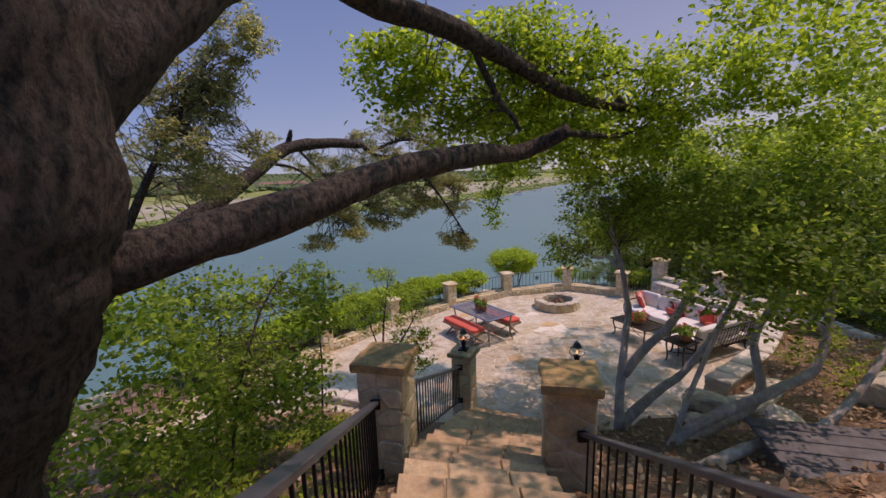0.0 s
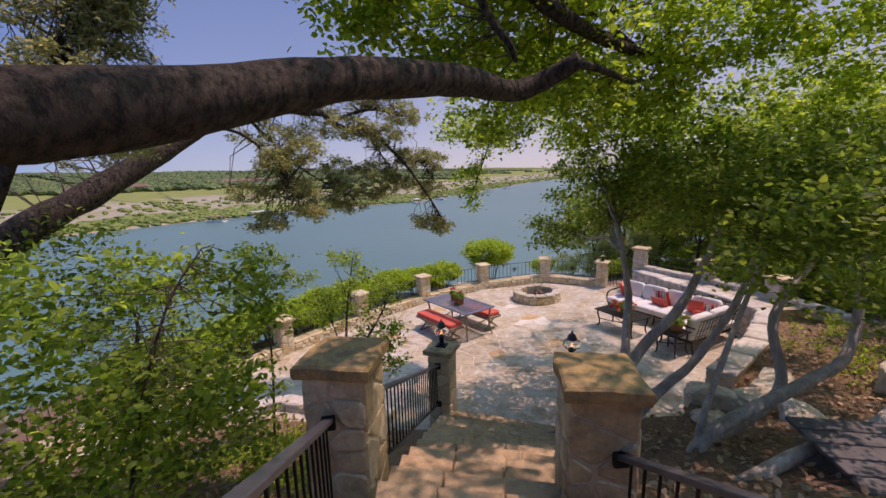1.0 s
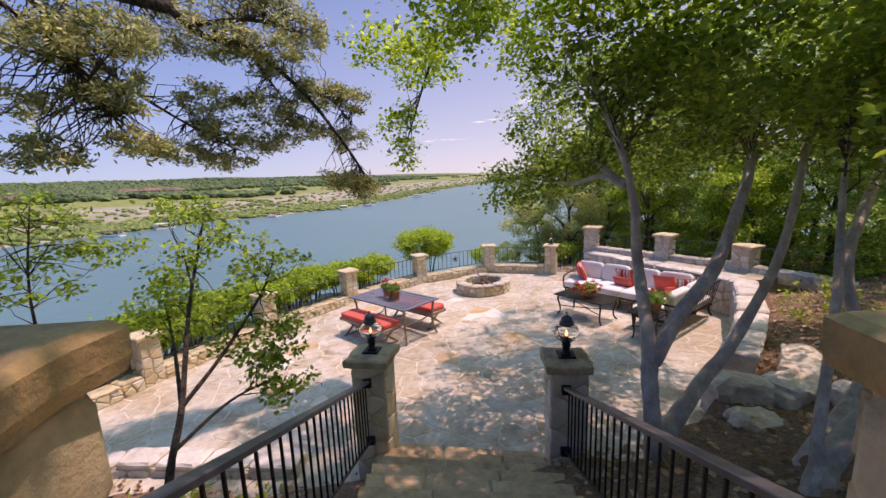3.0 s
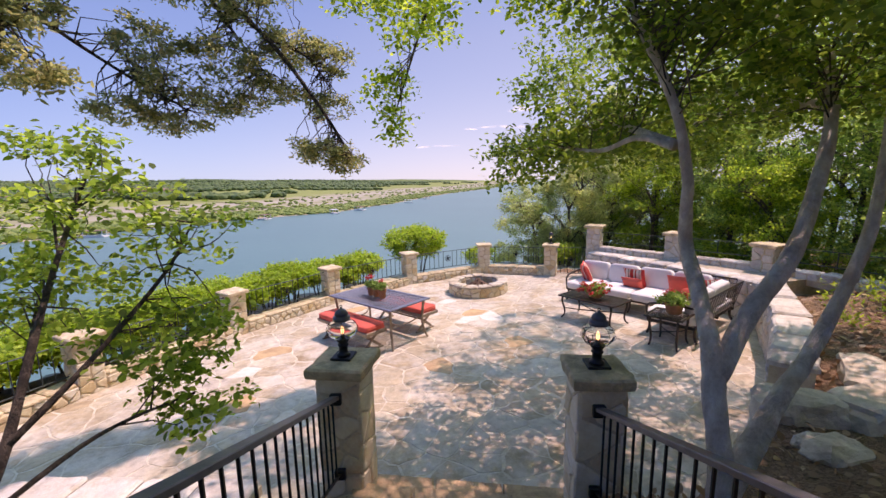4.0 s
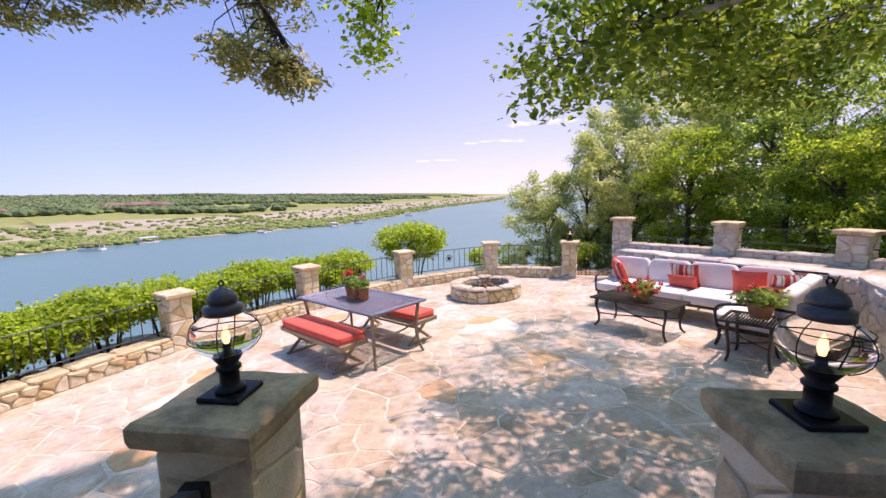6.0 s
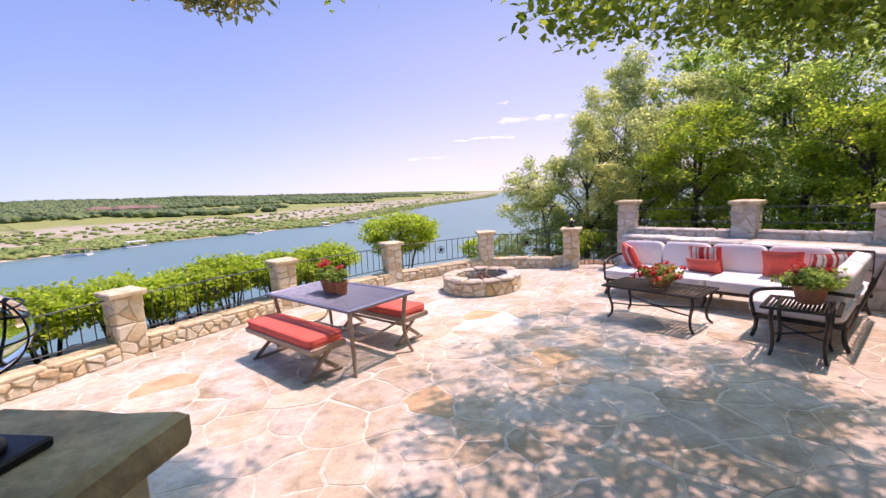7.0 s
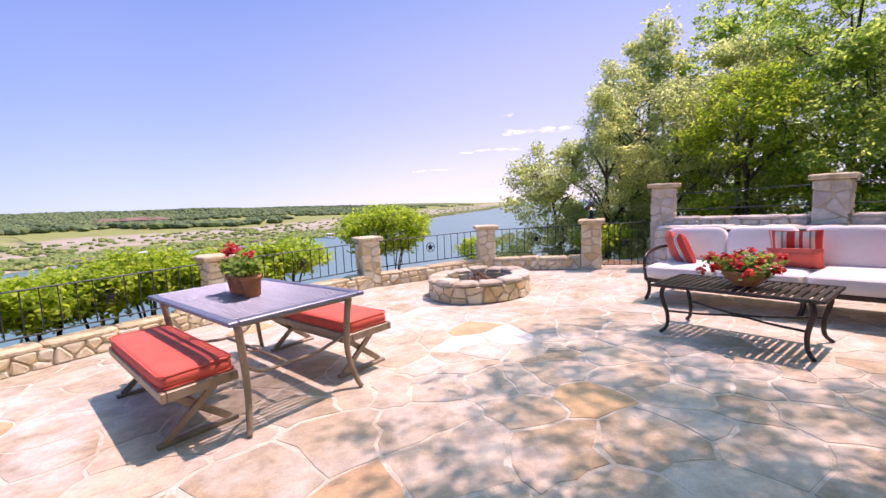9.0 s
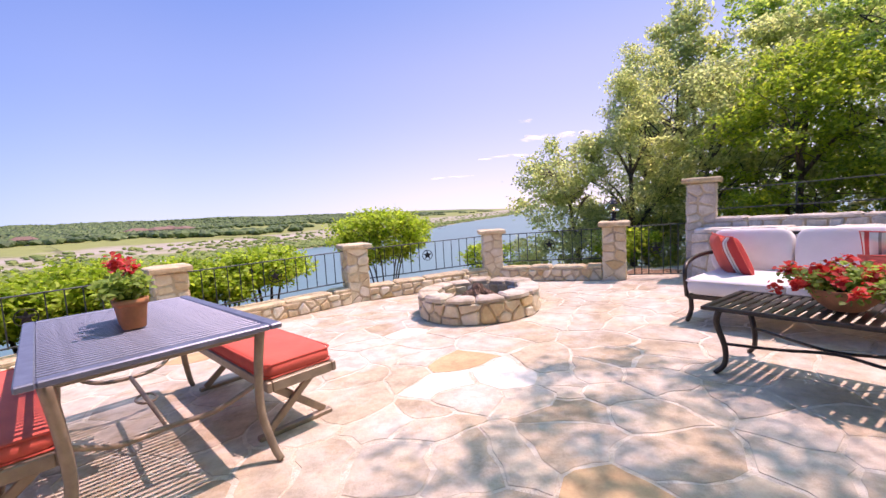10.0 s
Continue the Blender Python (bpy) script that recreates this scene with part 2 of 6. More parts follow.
m = Mat("lake_water", 0.3).world_co()
m.b.inputs["Specular IOR Level"].default_value = 0.3
swell = m.noise(0.25, 4, 0.55, (1.0, 1.6, 1.0))
c = m.ramp(m.noise(0.006, 3), [(0.35, (0.085, 0.19, 0.175)), (0.65, (0.105, 0.225, 0.205))])
m.color(c).bump(swell, 0.18, 0.5)
M_WATER = m.m

m = Mat("leaf_litter_soil", 1.0).world_co()
a, b2 = m.noise(1.2, 4), m.noise(38, 5, 0.75)
c = m.ramp(b2, [(0.3, (0.08, 0.05, 0.03)), (0.5, (0.27, 0.16, 0.095)), (0.62, (0.40, 0.27, 0.17)), (0.75, (0.18, 0.10, 0.06))])
c = m.mix(m.ramp(a, [(0.55, (0, 0, 0)), (0.72, (0.5, 0.5, 0.5))]), c, (0.09, 0.10, 0.03))
m.color(c).bump(b2, 0.9, 0.04)
M_SOILG = m.m

m = Mat("far_bank_grass", 1.0).world_co()
sep = m.n("ShaderNodeSeparateXYZ")
m.link(m.co, sep.inputs[0])
broad, b2 = m.noise(0.018, 6, 0.62, (1, 1.4, 3.0)), m.noise(0.09, 5, 0.7)
warp = m.n("ShaderNodeMath")
warp.operation = "MULTIPLY_ADD"
warp.inputs[1].default_value = 4.0
m.link(broad, warp.inputs[0])
m.link(sep.outputs[2], warp.inputs[2])
level = m.n("ShaderNodeMapRange")
level.inputs[1].default_value, level.inputs[2].default_value = -18.35, -3.35
m.link(warp.outputs[0], level.inputs[0])
c = m.ramp(level.outputs[0], [(0.0, (0.46, 0.39, 0.29)), (0.045, (0.40, 0.33, 0.22)), (0.07, (0.16, 0.21, 0.04)), (0.16, (0.19, 0.24, 0.05)), (0.20, (0.36, 0.32, 0.25)), (0.28, (0.27, 0.27, 0.14)),
                              (0.33, (0.38, 0.34, 0.28)), (0.43, (0.33, 0.30, 0.21)), (0.48, (0.22, 0.255, 0.07)), (0.75, (0.22, 0.26, 0.07)), (1.0, (0.12, 0.17, 0.04))])
c = m.mix(0.3, c, m.ramp(b2, [(0.3, (0.3, 0.3, 0.24)), (0.7, (0.75, 0.72, 0.66))]), "OVERLAY")
m.color(c).bump(b2, 0.4, 0.6)
M_BANK = m.m


# ---------------------------------------------------------------- building helpers
class Geo:
    """Gathers vertices and faces of one mesh."""

    def __init__(self):
        self.v, self.f = [], []

    def add(self, verts, faces, m=None):
        o = len(self.v)
        self.v += [tuple(m @ Vector(p)) for p in verts] if m else [tuple(p) for p in verts]
        self.f += [tuple(i + o for i in f) for f in faces]
        return self

    def box(self, c, s, bev=0.006, m=None):
        """A box with chamfered edges, centre c and size s."""
        h = [v / 2 for v in s]
        bev = min(bev, min(h) * 0.6)
        ids, verts = {}, []
        for sx in (-1, 1):
            for sy in (-1, 1):
                for sz in (-1, 1):
                    for ax in range(3):
                        p = [sg * (hh - (0 if k == ax else bev)) for k, (sg, hh) in enumerate(zip((sx, sy, sz), h))]
                        ids[(sx, sy, sz, ax)] = len(verts)
                        verts.append([a + b for a, b in zip(p, c)])
        faces = []
        for ax in range(3):
            o1, o2 = (ax + 1) % 3, (ax + 2) % 3
            for sg in (-1, 1):
                ring = []
                for a, b in ((-1, -1), (1, -1), (1, 1), (-1, 1)):
                    k = [0, 0, 0]
                    k[ax], k[o1], k[o2] = sg, a, b
                    ring.append(ids[(*k, ax)])
                faces.append(ring if sg > 0 else ring[::-1])
            for a in (-1, 1):
                for b in (-1, 1):
                    lo, hi = [0, 0, 0], [0, 0, 0]
                    lo[ax], hi[ax] = -1, 1
                    lo[o1] = hi[o1] = a
                    lo[o2] = hi[o2] = b
                    q = [ids[(*lo, o1)], ids[(*hi, o1)], ids[(*hi, o2)], ids[(*lo, o2)]]
                    faces.append(q if a * b < 0 else q[::-1])
        for k in {i[:3] for i in ids}:
            t = [ids[(*k, 0)], ids[(*k, 1)], ids[(*k, 2)]]
            faces.append(t if k[0] * k[1] * k[2] > 0 else t[::-1])
        return self.add(verts, faces, m)

    def tube(self, pts, radii, sides=8, cap=True, flat=1.0):
        pts = [Vector(p) for p in pts]
        if isinstance(radii, (int, float)):
            radii = [radii] * len(pts)
        d = (pts[1] - pts[0]).normalized()
        ref = Vector((0, 0, 1)) if abs(d.z) < 0.9 else Vector((1, 0, 0))
        u = d.cross(ref).normalized()
        verts = []
        for i, p in enumerate(pts):
            d = (pts[min(i + 1, len(pts) - 1)] - pts[max(i - 1, 0)]).normalized()
            u = (u - d * u.dot(d)).normalized()
            w = d.cross(u)
            for k in range(sides):
                a = 2 * math.pi * k / sides
                verts.append(p + u * math.cos(a) * radii[i] + w * math.sin(a) * radii[i] * flat)
        faces = [(i * sides + k, i * sides + (k + 1) % sides, (i + 1) * sides + (k + 1) % sides, (i + 1) * sides + k)
                 for i in range(len(pts) - 1) for k in range(sides)]
        if cap:
            faces += [tuple(range(sides))[::-1], tuple((len(pts) - 1) * sides + k for k in range(sides))]
        return self.add(verts, faces)

    def lathe(self, prof, sides=16, m=None):
        verts = [(r * math.cos(2 * math.pi * k / sides), r * math.sin(2 * math.pi * k / sides), z) for r, z in prof for k in range(sides)]
        faces = [(i * sides + k, i * sides + (k + 1) % sides, (i + 1) * sides + (k + 1) % sides, (i + 1) * sides + k)
                 for i in range(len(prof) - 1) for k in range(sides)]
        faces += [tuple(range(sides))[::-1], tuple((len(prof) - 1) * sides + k for k in range(sides))]
        return self.add(verts, faces, m)

    def mesh(self, name, mat, smooth=False):
        me = bpy.data.meshes.new(name)
        me.from_pydata(self.v, [], self.f)
        me.materials.append(mat)
        if smooth:
            me.polygons.foreach_set("use_smooth", [True] * len(me.polygons))
        me.update()
        return me


def part(name, geo, mat, parent, label="", smooth=False):
    """One mesh object under a thing or a part."""
    me = geo if isinstance(geo, bpy.types.Mesh) else geo.mesh(name, mat, smooth)
    ob = new(name, me)
    ob.parent = parent
    if label:
        ob["label"] = label
    return ob


def thing(name, m, label, category, group="", kind=""):
    ob = new(name)
    ob.matrix_world = m
    return tagged(ob, label, category, group, kind)


def solid(name, geo, mat, label, category, kind="", smooth=False, group=""):
    return tagged(new(name, geo.mesh(name, mat, smooth)), label, category, group, kind)


def smooth_path(pts, n=6):
    """Catmull-Rom through the points."""
    p = [Vector(q) for q in pts]
    p = [p[0] * 2 - p[1]] + p + [p[-1] * 2 - p[-2]]
    out = []
    for i in range(1, len(p) - 2):
        for k in range(n):
            t = k / n
            out.append(0.5 * ((2 * p[i]) + (p[i + 1] - p[i - 1]) * t + (2 * p[i - 1] - 5 * p[i] + 4 * p[i + 1] - p[i + 2]) * t * t
                              + (3 * p[i] - p[i - 1] - 3 * p[i + 1] + p[i + 2]) * t ** 3))
    return out + [p[-2]]


def shrink(poly, d):
    """Moves each side of a convex polygon inwards and takes off the corners."""
    n = len(poly)
    c = Vector((sum(p[0] for p in poly) / n, sum(p[1] for p in poly) / n))
    out = []
    for p in poly:
        v = c - Vector(p)
        out.append(Vector(p) + v.normalized() * min(d * 1.3, v.length * 0.45))
    return out


def pebble(poly, depth, joint, where, geo, r, cut=0.15, inset=0.014):
    """A stone over a polygon: where(u, v, d) places it, d outwards."""
    n = len(poly)
    ring = []
    base = shrink(poly, joint)
    for i in range(n):
        a, b, c = base[i - 1], base[i], base[(i + 1) % n]
        ring += [b + (a - b) * r.uniform(0.7, 1.3) * cut, b + (c - b) * r.uniform(0.7, 1.3) * cut]
    k = len(ring)
    cen = sum(ring, Vector((0, 0))) / k
    rise = depth * r.uniform(0.75, 1.2)
    verts = [where(p.x, p.y, -0.015) for p in ring] + [where(p.x, p.y, rise * 0.65) for p in ring]
    top = []
    for p in ring:
        v = cen - p
        q = p + v.normalized() * min(inset + depth * 0.3, v.length * 0.35)
        top.append(where(q.x, q.y, rise * r.uniform(0.9, 1.1)))
    verts += top
    faces = [(j * k + i, j * k + (i + 1) % k, (j + 1) * k + (i + 1) % k, (j + 1) * k + i) for j in (0, 1) for i in range(k)]
    faces.append(tuple(2 * k + i for i in range(k)))
    geo.add(verts, faces)


def cut_cell(c, others, poly):
    """The part of a polygon that lies nearer to c than to any of the others."""
    for o in others:
        mid, nrm = (c + o) / 2, (o - c)
        out = []
        for p, q in zip(poly, poly[1:] + poly[:1]):
            dp, dq = (p - mid).dot(nrm), (q - mid).dot(nrm)
            if dp <= 0:
                out.append(p)
            if dp * dq < 0:
                out.append(p.lerp(q, dp / (dp - dq)))
        poly = out
        if len(poly) < 3:
            return []
    return poly


def stone_face(parent, w, h, size, where, mat, depth, seed, joined=False):
    """Covers a face w long and h high with uneven rubble stones, each its own part."""
    r = random.Random(seed)
    rest = Geo()
    ny = max(1, round(h / (size * 0.78)))
    sites = []
    for j in range(ny):
        nx = max(1, round(w / (size * r.uniform(0.95, 1.45))))
        for i in range(nx):
            sites.append(Vector(((i + 0.5 + r.uniform(-0.3, 0.3)) * w / nx, (j + 0.5 + r.uniform(-0.34, 0.34)) * h / ny)))
    for c in sites:
        near = sorted((o for o in sites if o is not c), key=lambda o: (o - c).length)[:14]
        cell_poly = cut_cell(c, near, [Vector((0, 0)), Vector((w, 0)), Vector((w, h)), Vector((0, h))])
        poly = []
        for p in cell_poly:
            if not poly or (p - poly[-1]).length > 0.02:
                poly.append(p)
        if len(poly) < 3:
            continue
        g = rest if joined else Geo()
        pebble([tuple(p) for p in poly], depth, r.uniform(0.006, 0.016), where, g, r, 0.14, 0.007)
        if not joined:
            part("stone", g, mat, parent)
    if joined:
        part("stones", rest, mat, parent)["kind"] = "stuff"


# ---------------------------------------------------------------- ground, lake, far bank
PATIO = [(-6.4, 6.7), (-5.0, 8.2), (-3.35, 10.3), (-1.70, 12.2), (0.15, 13.73), (2.32, 14.84), (4.70, 15.16), (6.3, 13.95), (7.15, 13.3),
         (7.35, 11.5), (7.55, 8.75), (6.15, 7.5), (5.0, 6.65), (3.6, 5.9), (2.6, 6.0), (2.3, 6.1), (0.3, 7.0), (-0.4, 7.1), (-2.6, 7.9), (-4.3, 7.4)]


def inside(x, y, poly):
    hit = False
    for (xa, ya), (xb, yb) in zip(poly, poly[1:] + poly[:1]):
        if (ya > y) != (yb > y) and x < (xb - xa) * (y - ya) / (yb - ya) + xa:
            hit = not hit
    return hit


def gap(x, y, poly):
    best = 1e9
    for (xa, ya), (xb, yb) in zip(poly, poly[1:] + poly[:1]):
        dx, dy = xb - xa, yb - ya
        t = max(0, min(1, ((x - xa) * dx + (y - ya) * dy) / (dx * dx + dy * dy)))
        best = min(best, math.hypot(x - xa - t * dx, y - ya - t * dy))
    return -best if inside(x, y, poly) else best


def hill(x, y):
    """Height of the natural slope round the patio."""
    d = gap(x, y, PATIO)
    if d < 0:
        return fz(x, y) - 0.16
    back = 0.49 * (6.75 - y) - 0.12 - 0.1 * max(0, -x - 1.0)
    right = 0.50 + 0.19 * max(0, min(x - 4.5, 8)) * max(0, min(1, (8.6 - y) / 2.0)) - 0.08 * max(0, y - 9)
    if x > 2.0:
        back = max(back, right) if y < 13.0 else right
    z = min(max(back, -0.2), 5.0 + 0.05 * x)
    lake = max(-0.6 * x + 0.8 * y - 11.0, 0.72 * (x - 6.6) + 0.69 * (y - 13.75) if x < 9.5 and y > 12.5 else -1, 0.9 * (y - 14.2), (-x - 6.5 - 0.25 * min(0, y)) * 0.9)
    if lake > 0:
        z -= min(0.30 * lake + 0.05 * lake * lake, 0.95 * lake)
    k = min(1, d / 0.5)
    z = (fz(x, y) - 0.16) * (1 - k) + z * k if x < 3 or y > 13 else z
    z += 0.06 * noise.noise(Vector((x * 0.9, y * 0.9, 0))) * k
    return max(z, -24)


def axis(lo, hi, near_lo, near_hi, step):
    out = list(np.arange(near_lo, near_hi, step))
    a, s = near_hi, step
    while a < hi:
        out.append(a)
        s *= 1.35
        a += s
    out.append(hi)
    a, s = near_lo, step
    while a > lo:
        s *= 1.35
        a -= s
        out.insert(0, max(a, lo))
    return out


xs, ys = axis(-70, 400, -9, 14, 0.3), axis(-60, 120, -3, 20, 0.3)
g = Geo()
g.v = [(x, y, hill(x, y)) for y in ys for x in xs]
nx = len(xs)
g.f = [(j * nx + i, j * nx + i + 1, (j + 1) * nx + i + 1, (j + 1) * nx + i) for j in range(len(ys) - 1) for i in range(nx - 1)]
solid("ground", g, M_SOILG, "brown leaf-littered hillside soil sloping down to the lake", "ground", "structure", True)

g = Geo()
g.add([(-4500, -4500, -20), (4500, -4500, -20), (4500, 4500, -20), (-4500, 4500, -20)], [(0, 1, 2, 3)])
solid("water", g, M_WATER, "calm blue-green lake water under a clear sky", "lake", "structure")

SHORE = smooth_path([(-420, -500, 0), (-270, -80, 0), (-195, 110, 0), (-128, 212, 0), (-104, 236, 0), (-80, 266, 0), (-31, 300, 0), (8, 332, 0), (70, 430, 0), (163, 612, 0), (300, 830, 0), (436, 1040, 0), (690, 1530, 0), (1050, 2300, 0), (1700, 3300, 0)], 7)
PROFILE = [(-15, -6), (0, -0.2), (4, 0.5), (20, 1.4), (60, 3.2), (110, 6.0), (170, 8.0), (260, 10.0), (420, 14.0), (650, 21.5), (950, 31.0), (1400, 36.0), (2200, 38.0), (3000, 28.0)]


def bank_at(i, s):
    d = SHORE[min(i + 1, len(SHORE) - 1)] - SHORE[max(i - 1, 0)]
    nrm = Vector((-d.y, d.x, 0)).normalized()
    lift = np.interp(s, [a for a, _ in PROFILE], [b for _, b in PROFILE])
    p = SHORE[i] + nrm * s
    lift *= 1 + 0.25 * noise.noise(Vector((p.x * 0.004, p.y * 0.004, 3))) * min(1, s / 100 if s > 0 else 0)
    wob = 6 * noise.noise(Vector((p.x * 0.02, p.y * 0.02, 0))) * (1 if s < 30 else 0)
    return Vector((p.x + nrm.x * wob, p.y + nrm.y * wob, -20 + lift))


g = Geo()
cols = [-15, 0, 4, 12, 20, 40, 60, 85, 110, 140, 170, 215, 260, 340, 420, 530, 650, 800, 950, 1400, 2200, 3000]
g.v = [tuple(bank_at(i, s)) for i in range(len(SHORE)) for s in cols]
nc = len(cols)
g.f = [(i * nc + k, i * nc + k + 1, (i + 1) * nc + k + 1, (i + 1) * nc + k) for i in range(len(SHORE) - 1) for k in range(nc - 1)]
bank = solid("far_bank", g, M_BANK, "dry grassy far bank rising to low wooded hills", "lake shore", "structure", True)


# ---------------------------------------------------------------- leaves
def leaf_mesh(name, pts, size, aspect, mat, r, droop=0.0, flatten=0.45):
    """Many small folded leaves, one at each point."""
    n = len(pts)
    p = np.asarray(pts, dtype=float)
    d = r.normal(size=(n, 3))
    d[:, 2] = d[:, 2] * 0.6 - droop
    d /= np.linalg.norm(d, axis=1)[:, None]
    up = r.normal(size=(n, 3)) * flatten + np.array([0, 0, 1.0])
    w = np.cross(d, up)
    w /= np.linalg.norm(w, axis=1)[:, None] + 1e-9
    up = np.cross(w, d)
    L = size * r.uniform(0.65, 1.3, size=(n, 1))
    W = L * aspect * 0.5
    low, high = p + d * L * 0.3, p + d * L * 0.68
    v = np.stack([p, low + w * W + up * W * 0.35, high + w * W * 0.8 + up * W * 0.3, p + d * L, high - w * W * 0.8 + up * W * 0.3, low - w * W + up * W * 0.35], axis=1).reshape(-1, 3)
    me = bpy.data.meshes.new(name)
    me.vertices.add(6 * n)
    me.vertices.foreach_set("co", v.ravel())
    me.loops.add(6 * n)
    me.loops.foreach_set("vertex_index", np.arange(6 * n))
    me.polygons.add(n)
    me.polygons.foreach_set("loop_start", np.arange(0, 6 * n, 6))
    me.update(calc_edges=True)
    me.materials.append(mat)
    return me


def clumps(blobs, r, step=0.17, shell=0.55):
    """Centres of leaf clumps inside uneven ellipsoids; blobs: (centre, radii, clumps)."""
    out = []
    for c, rad, n in blobs:
        q = r.normal(size=(n, 3))
        q /= np.linalg.norm(q, axis=1)[:, None]
        q *= (shell + (1 - shell) * r.uniform(size=(n, 1))) ** 0.8
        bump = np.array([1 + 0.35 * noise.noise(Vector(a * 2.2) + Vector((c[0], c[1], c[2]))) for a in q])
        out.append(np.array(c) + q * bump[:, None] * np.array(rad))
    return np.concatenate(out)


def leaves_round(cl, per, spread, r):
    n = len(cl)
    k = r.normal(size=(n * per, 3)) * np.array([1, 1, 0.6]) * spread
    return np.repeat(cl, per, axis=0) + k


def crown_part(name, parent, blobs, per, spread, size, aspect, mat, seed, droop=0.0, limbs=None, twigs=0.5, flatten=0.45, twig_r=0.008, shell=0.45, reach=0.85):
    """Leaves in clumps and the twigs that carry them."""
    r = np.random.RandomState(seed)
    cl = clumps(blobs, r, shell=shell)
    me = leaf_mesh(name, leaves_round(cl, per, spread, r), size, aspect, mat, r, droop, flatten)
    ob = part(name, me, mat, parent)
    ob["kind"] = "stuff"
    if limbs is not None and len(limbs):
        L = np.array([tuple(p) for p in limbs])
        g = Geo()
        for c in cl[r.uniform(size=len(cl)) < twigs]:
            d = np.linalg.norm(L - c, axis=1)
            k = r.choice(np.argsort(d)[:6])
            if d[k] > reach:
                continue
            a, b = Vector(L[k]), Vector(c)
            q1 = a.lerp(b, 0.35) + Vector(r.normal(size=3)) * d[k] * 0.10 + Vector((0, 0, 0.08 * d[k]))
            q2 = a.lerp(b, 0.7) + Vector(r.normal(size=3)) * d[k] * 0.10
            g.tube([a, q1, q2, b], [twig_r, twig_r * 0.7, twig_r * 0.5, twig_r * 0.25], 4, False)
        if g.v:
            part("twig_spray", g, M_TWIG, parent)["kind"] = "stuff"
    return ob


def limb_geo(pts, r0, r1, sides=10, n=6, lump=0.12, seed=0):
    path = smooth_path(pts, n)
    k = len(path) - 1
    rad = [(r0 + (r1 - r0) * i / k) * (1 + lump * noise.noise(Vector((i * 0.55, seed, 0)))) for i in range(k + 1)]
    g = Geo().tube(path, rad, sides)
    for i, v in enumerate(g.v):
        p = Vector(v)
        c = path[min(i // sides, k)]
        o = p - c
        g.v[i] = tuple(c + o * (1 + lump * 0.8 * noise.noise(p * 7 + Vector((seed, 0, 0)))))
    return g, path


def tree(name, label, stems, barkmat, group="trees", category="tree"):
    """A tree's Empty with its limbs; stems: (points, thick, thin). Returns it and points along the limbs."""
    b = stems[0][0][0]
    root = thing(name, Matrix.Translation(b), label, category, group)
    inv = Matrix.Translation(b).inverted()
    along = []
    for i, (pts, r0, r1) in enumerate(stems):
        g, path = limb_geo(pts, r0, r1, 12 if r0 > 0.1 else 8, seed=i * 3.1 + b[0])
        g.v = [tuple(inv @ Vector(v)) for v in g.v]
        part("trunk" if i == 0 else "limb", g, barkmat, root, smooth=True)
        along += [inv @ p for p in path[len(path) // 3:]]
    return root, along, Vector(b)


def local(blobs, b):
    return [((c[0] - b[0], c[1] - b[1], c[2] - b[2]), rad, n) for c, rad, n in blobs]


# ---------------------------------------------------------------- stairs
STEP_L = [(0.36, 7.0), (-0.36, 3.0), (-0.36, -1.4)]
STEP_R = [(2.05, 6.28), (0.72, 2.75), (0.82, -1.4)]


def along(p, t):
    if t <= 1:
        return Vector(p[0]).lerp(Vector(p[1]), t)
    return Vector(p[1]).lerp(Vector(p[2]), t - 1)


stairs = thing("stairs", Matrix(), "weathered limestone steps with leaf-dappled shade", "stairs", kind="structure")
Z0 = -0.13
N1, N2 = 12, 12
for k in range(N1 + N2):
    t0 = k / N1 if k < N1 else 1 + (k - N1) / N2
    t1 = (k + 1) / N1 if k < N1 else 1 + (k + 1 - N1) / N2
    a, b, c, d = along(STEP_L, t0), along(STEP_R, t0), along(STEP_R, t1 + 0.03), along(STEP_L, t1 + 0.03)
    zt = Z0 + 0.173 * (k + 1)
    r = random.Random(k)
    g = Geo()
    n = 3
    cuts = [0] + [i / n + r.uniform(-0.07, 0.07) for i in range(1, n)] + [1]
    for i in range(n):
        e0, e1 = cuts[i], cuts[i + 1]
        P = [a.lerp(b, e0), a.lerp(b, e1 - 0.008), d.lerp(c, e1 - 0.008), d.lerp(c, e0)]
        ht = zt + r.uniform(-0.006, 0.006)
        V = [(*p, zt - 0.5) for p in P] + [(*p, ht - 0.012) for p in P]
        cen = sum((Vector(p) for p in P), Vector((0, 0))) / 4
        V += [(*(p + (cen - p).normalized() * 0.015), ht) for p in P]
        g.add(V, [(j * 4 + q, j * 4 + (q + 1) % 4, (j + 1) * 4 + (q + 1) % 4, (j + 1) * 4 + q) for j in (0, 1) for q in range(4)] + [(8, 9, 10, 11)])
    part("step", g, M_STEP, stairs)
# the landing behind the camera
g = Geo().box((0.2, -3.2, Z0 + 0.173 * 24 - 0.1), (6, 3.8, 0.2), 0.02)
solid("landing", g, M_STEP, "stone landing at the head of the steps", "landing", "structure")


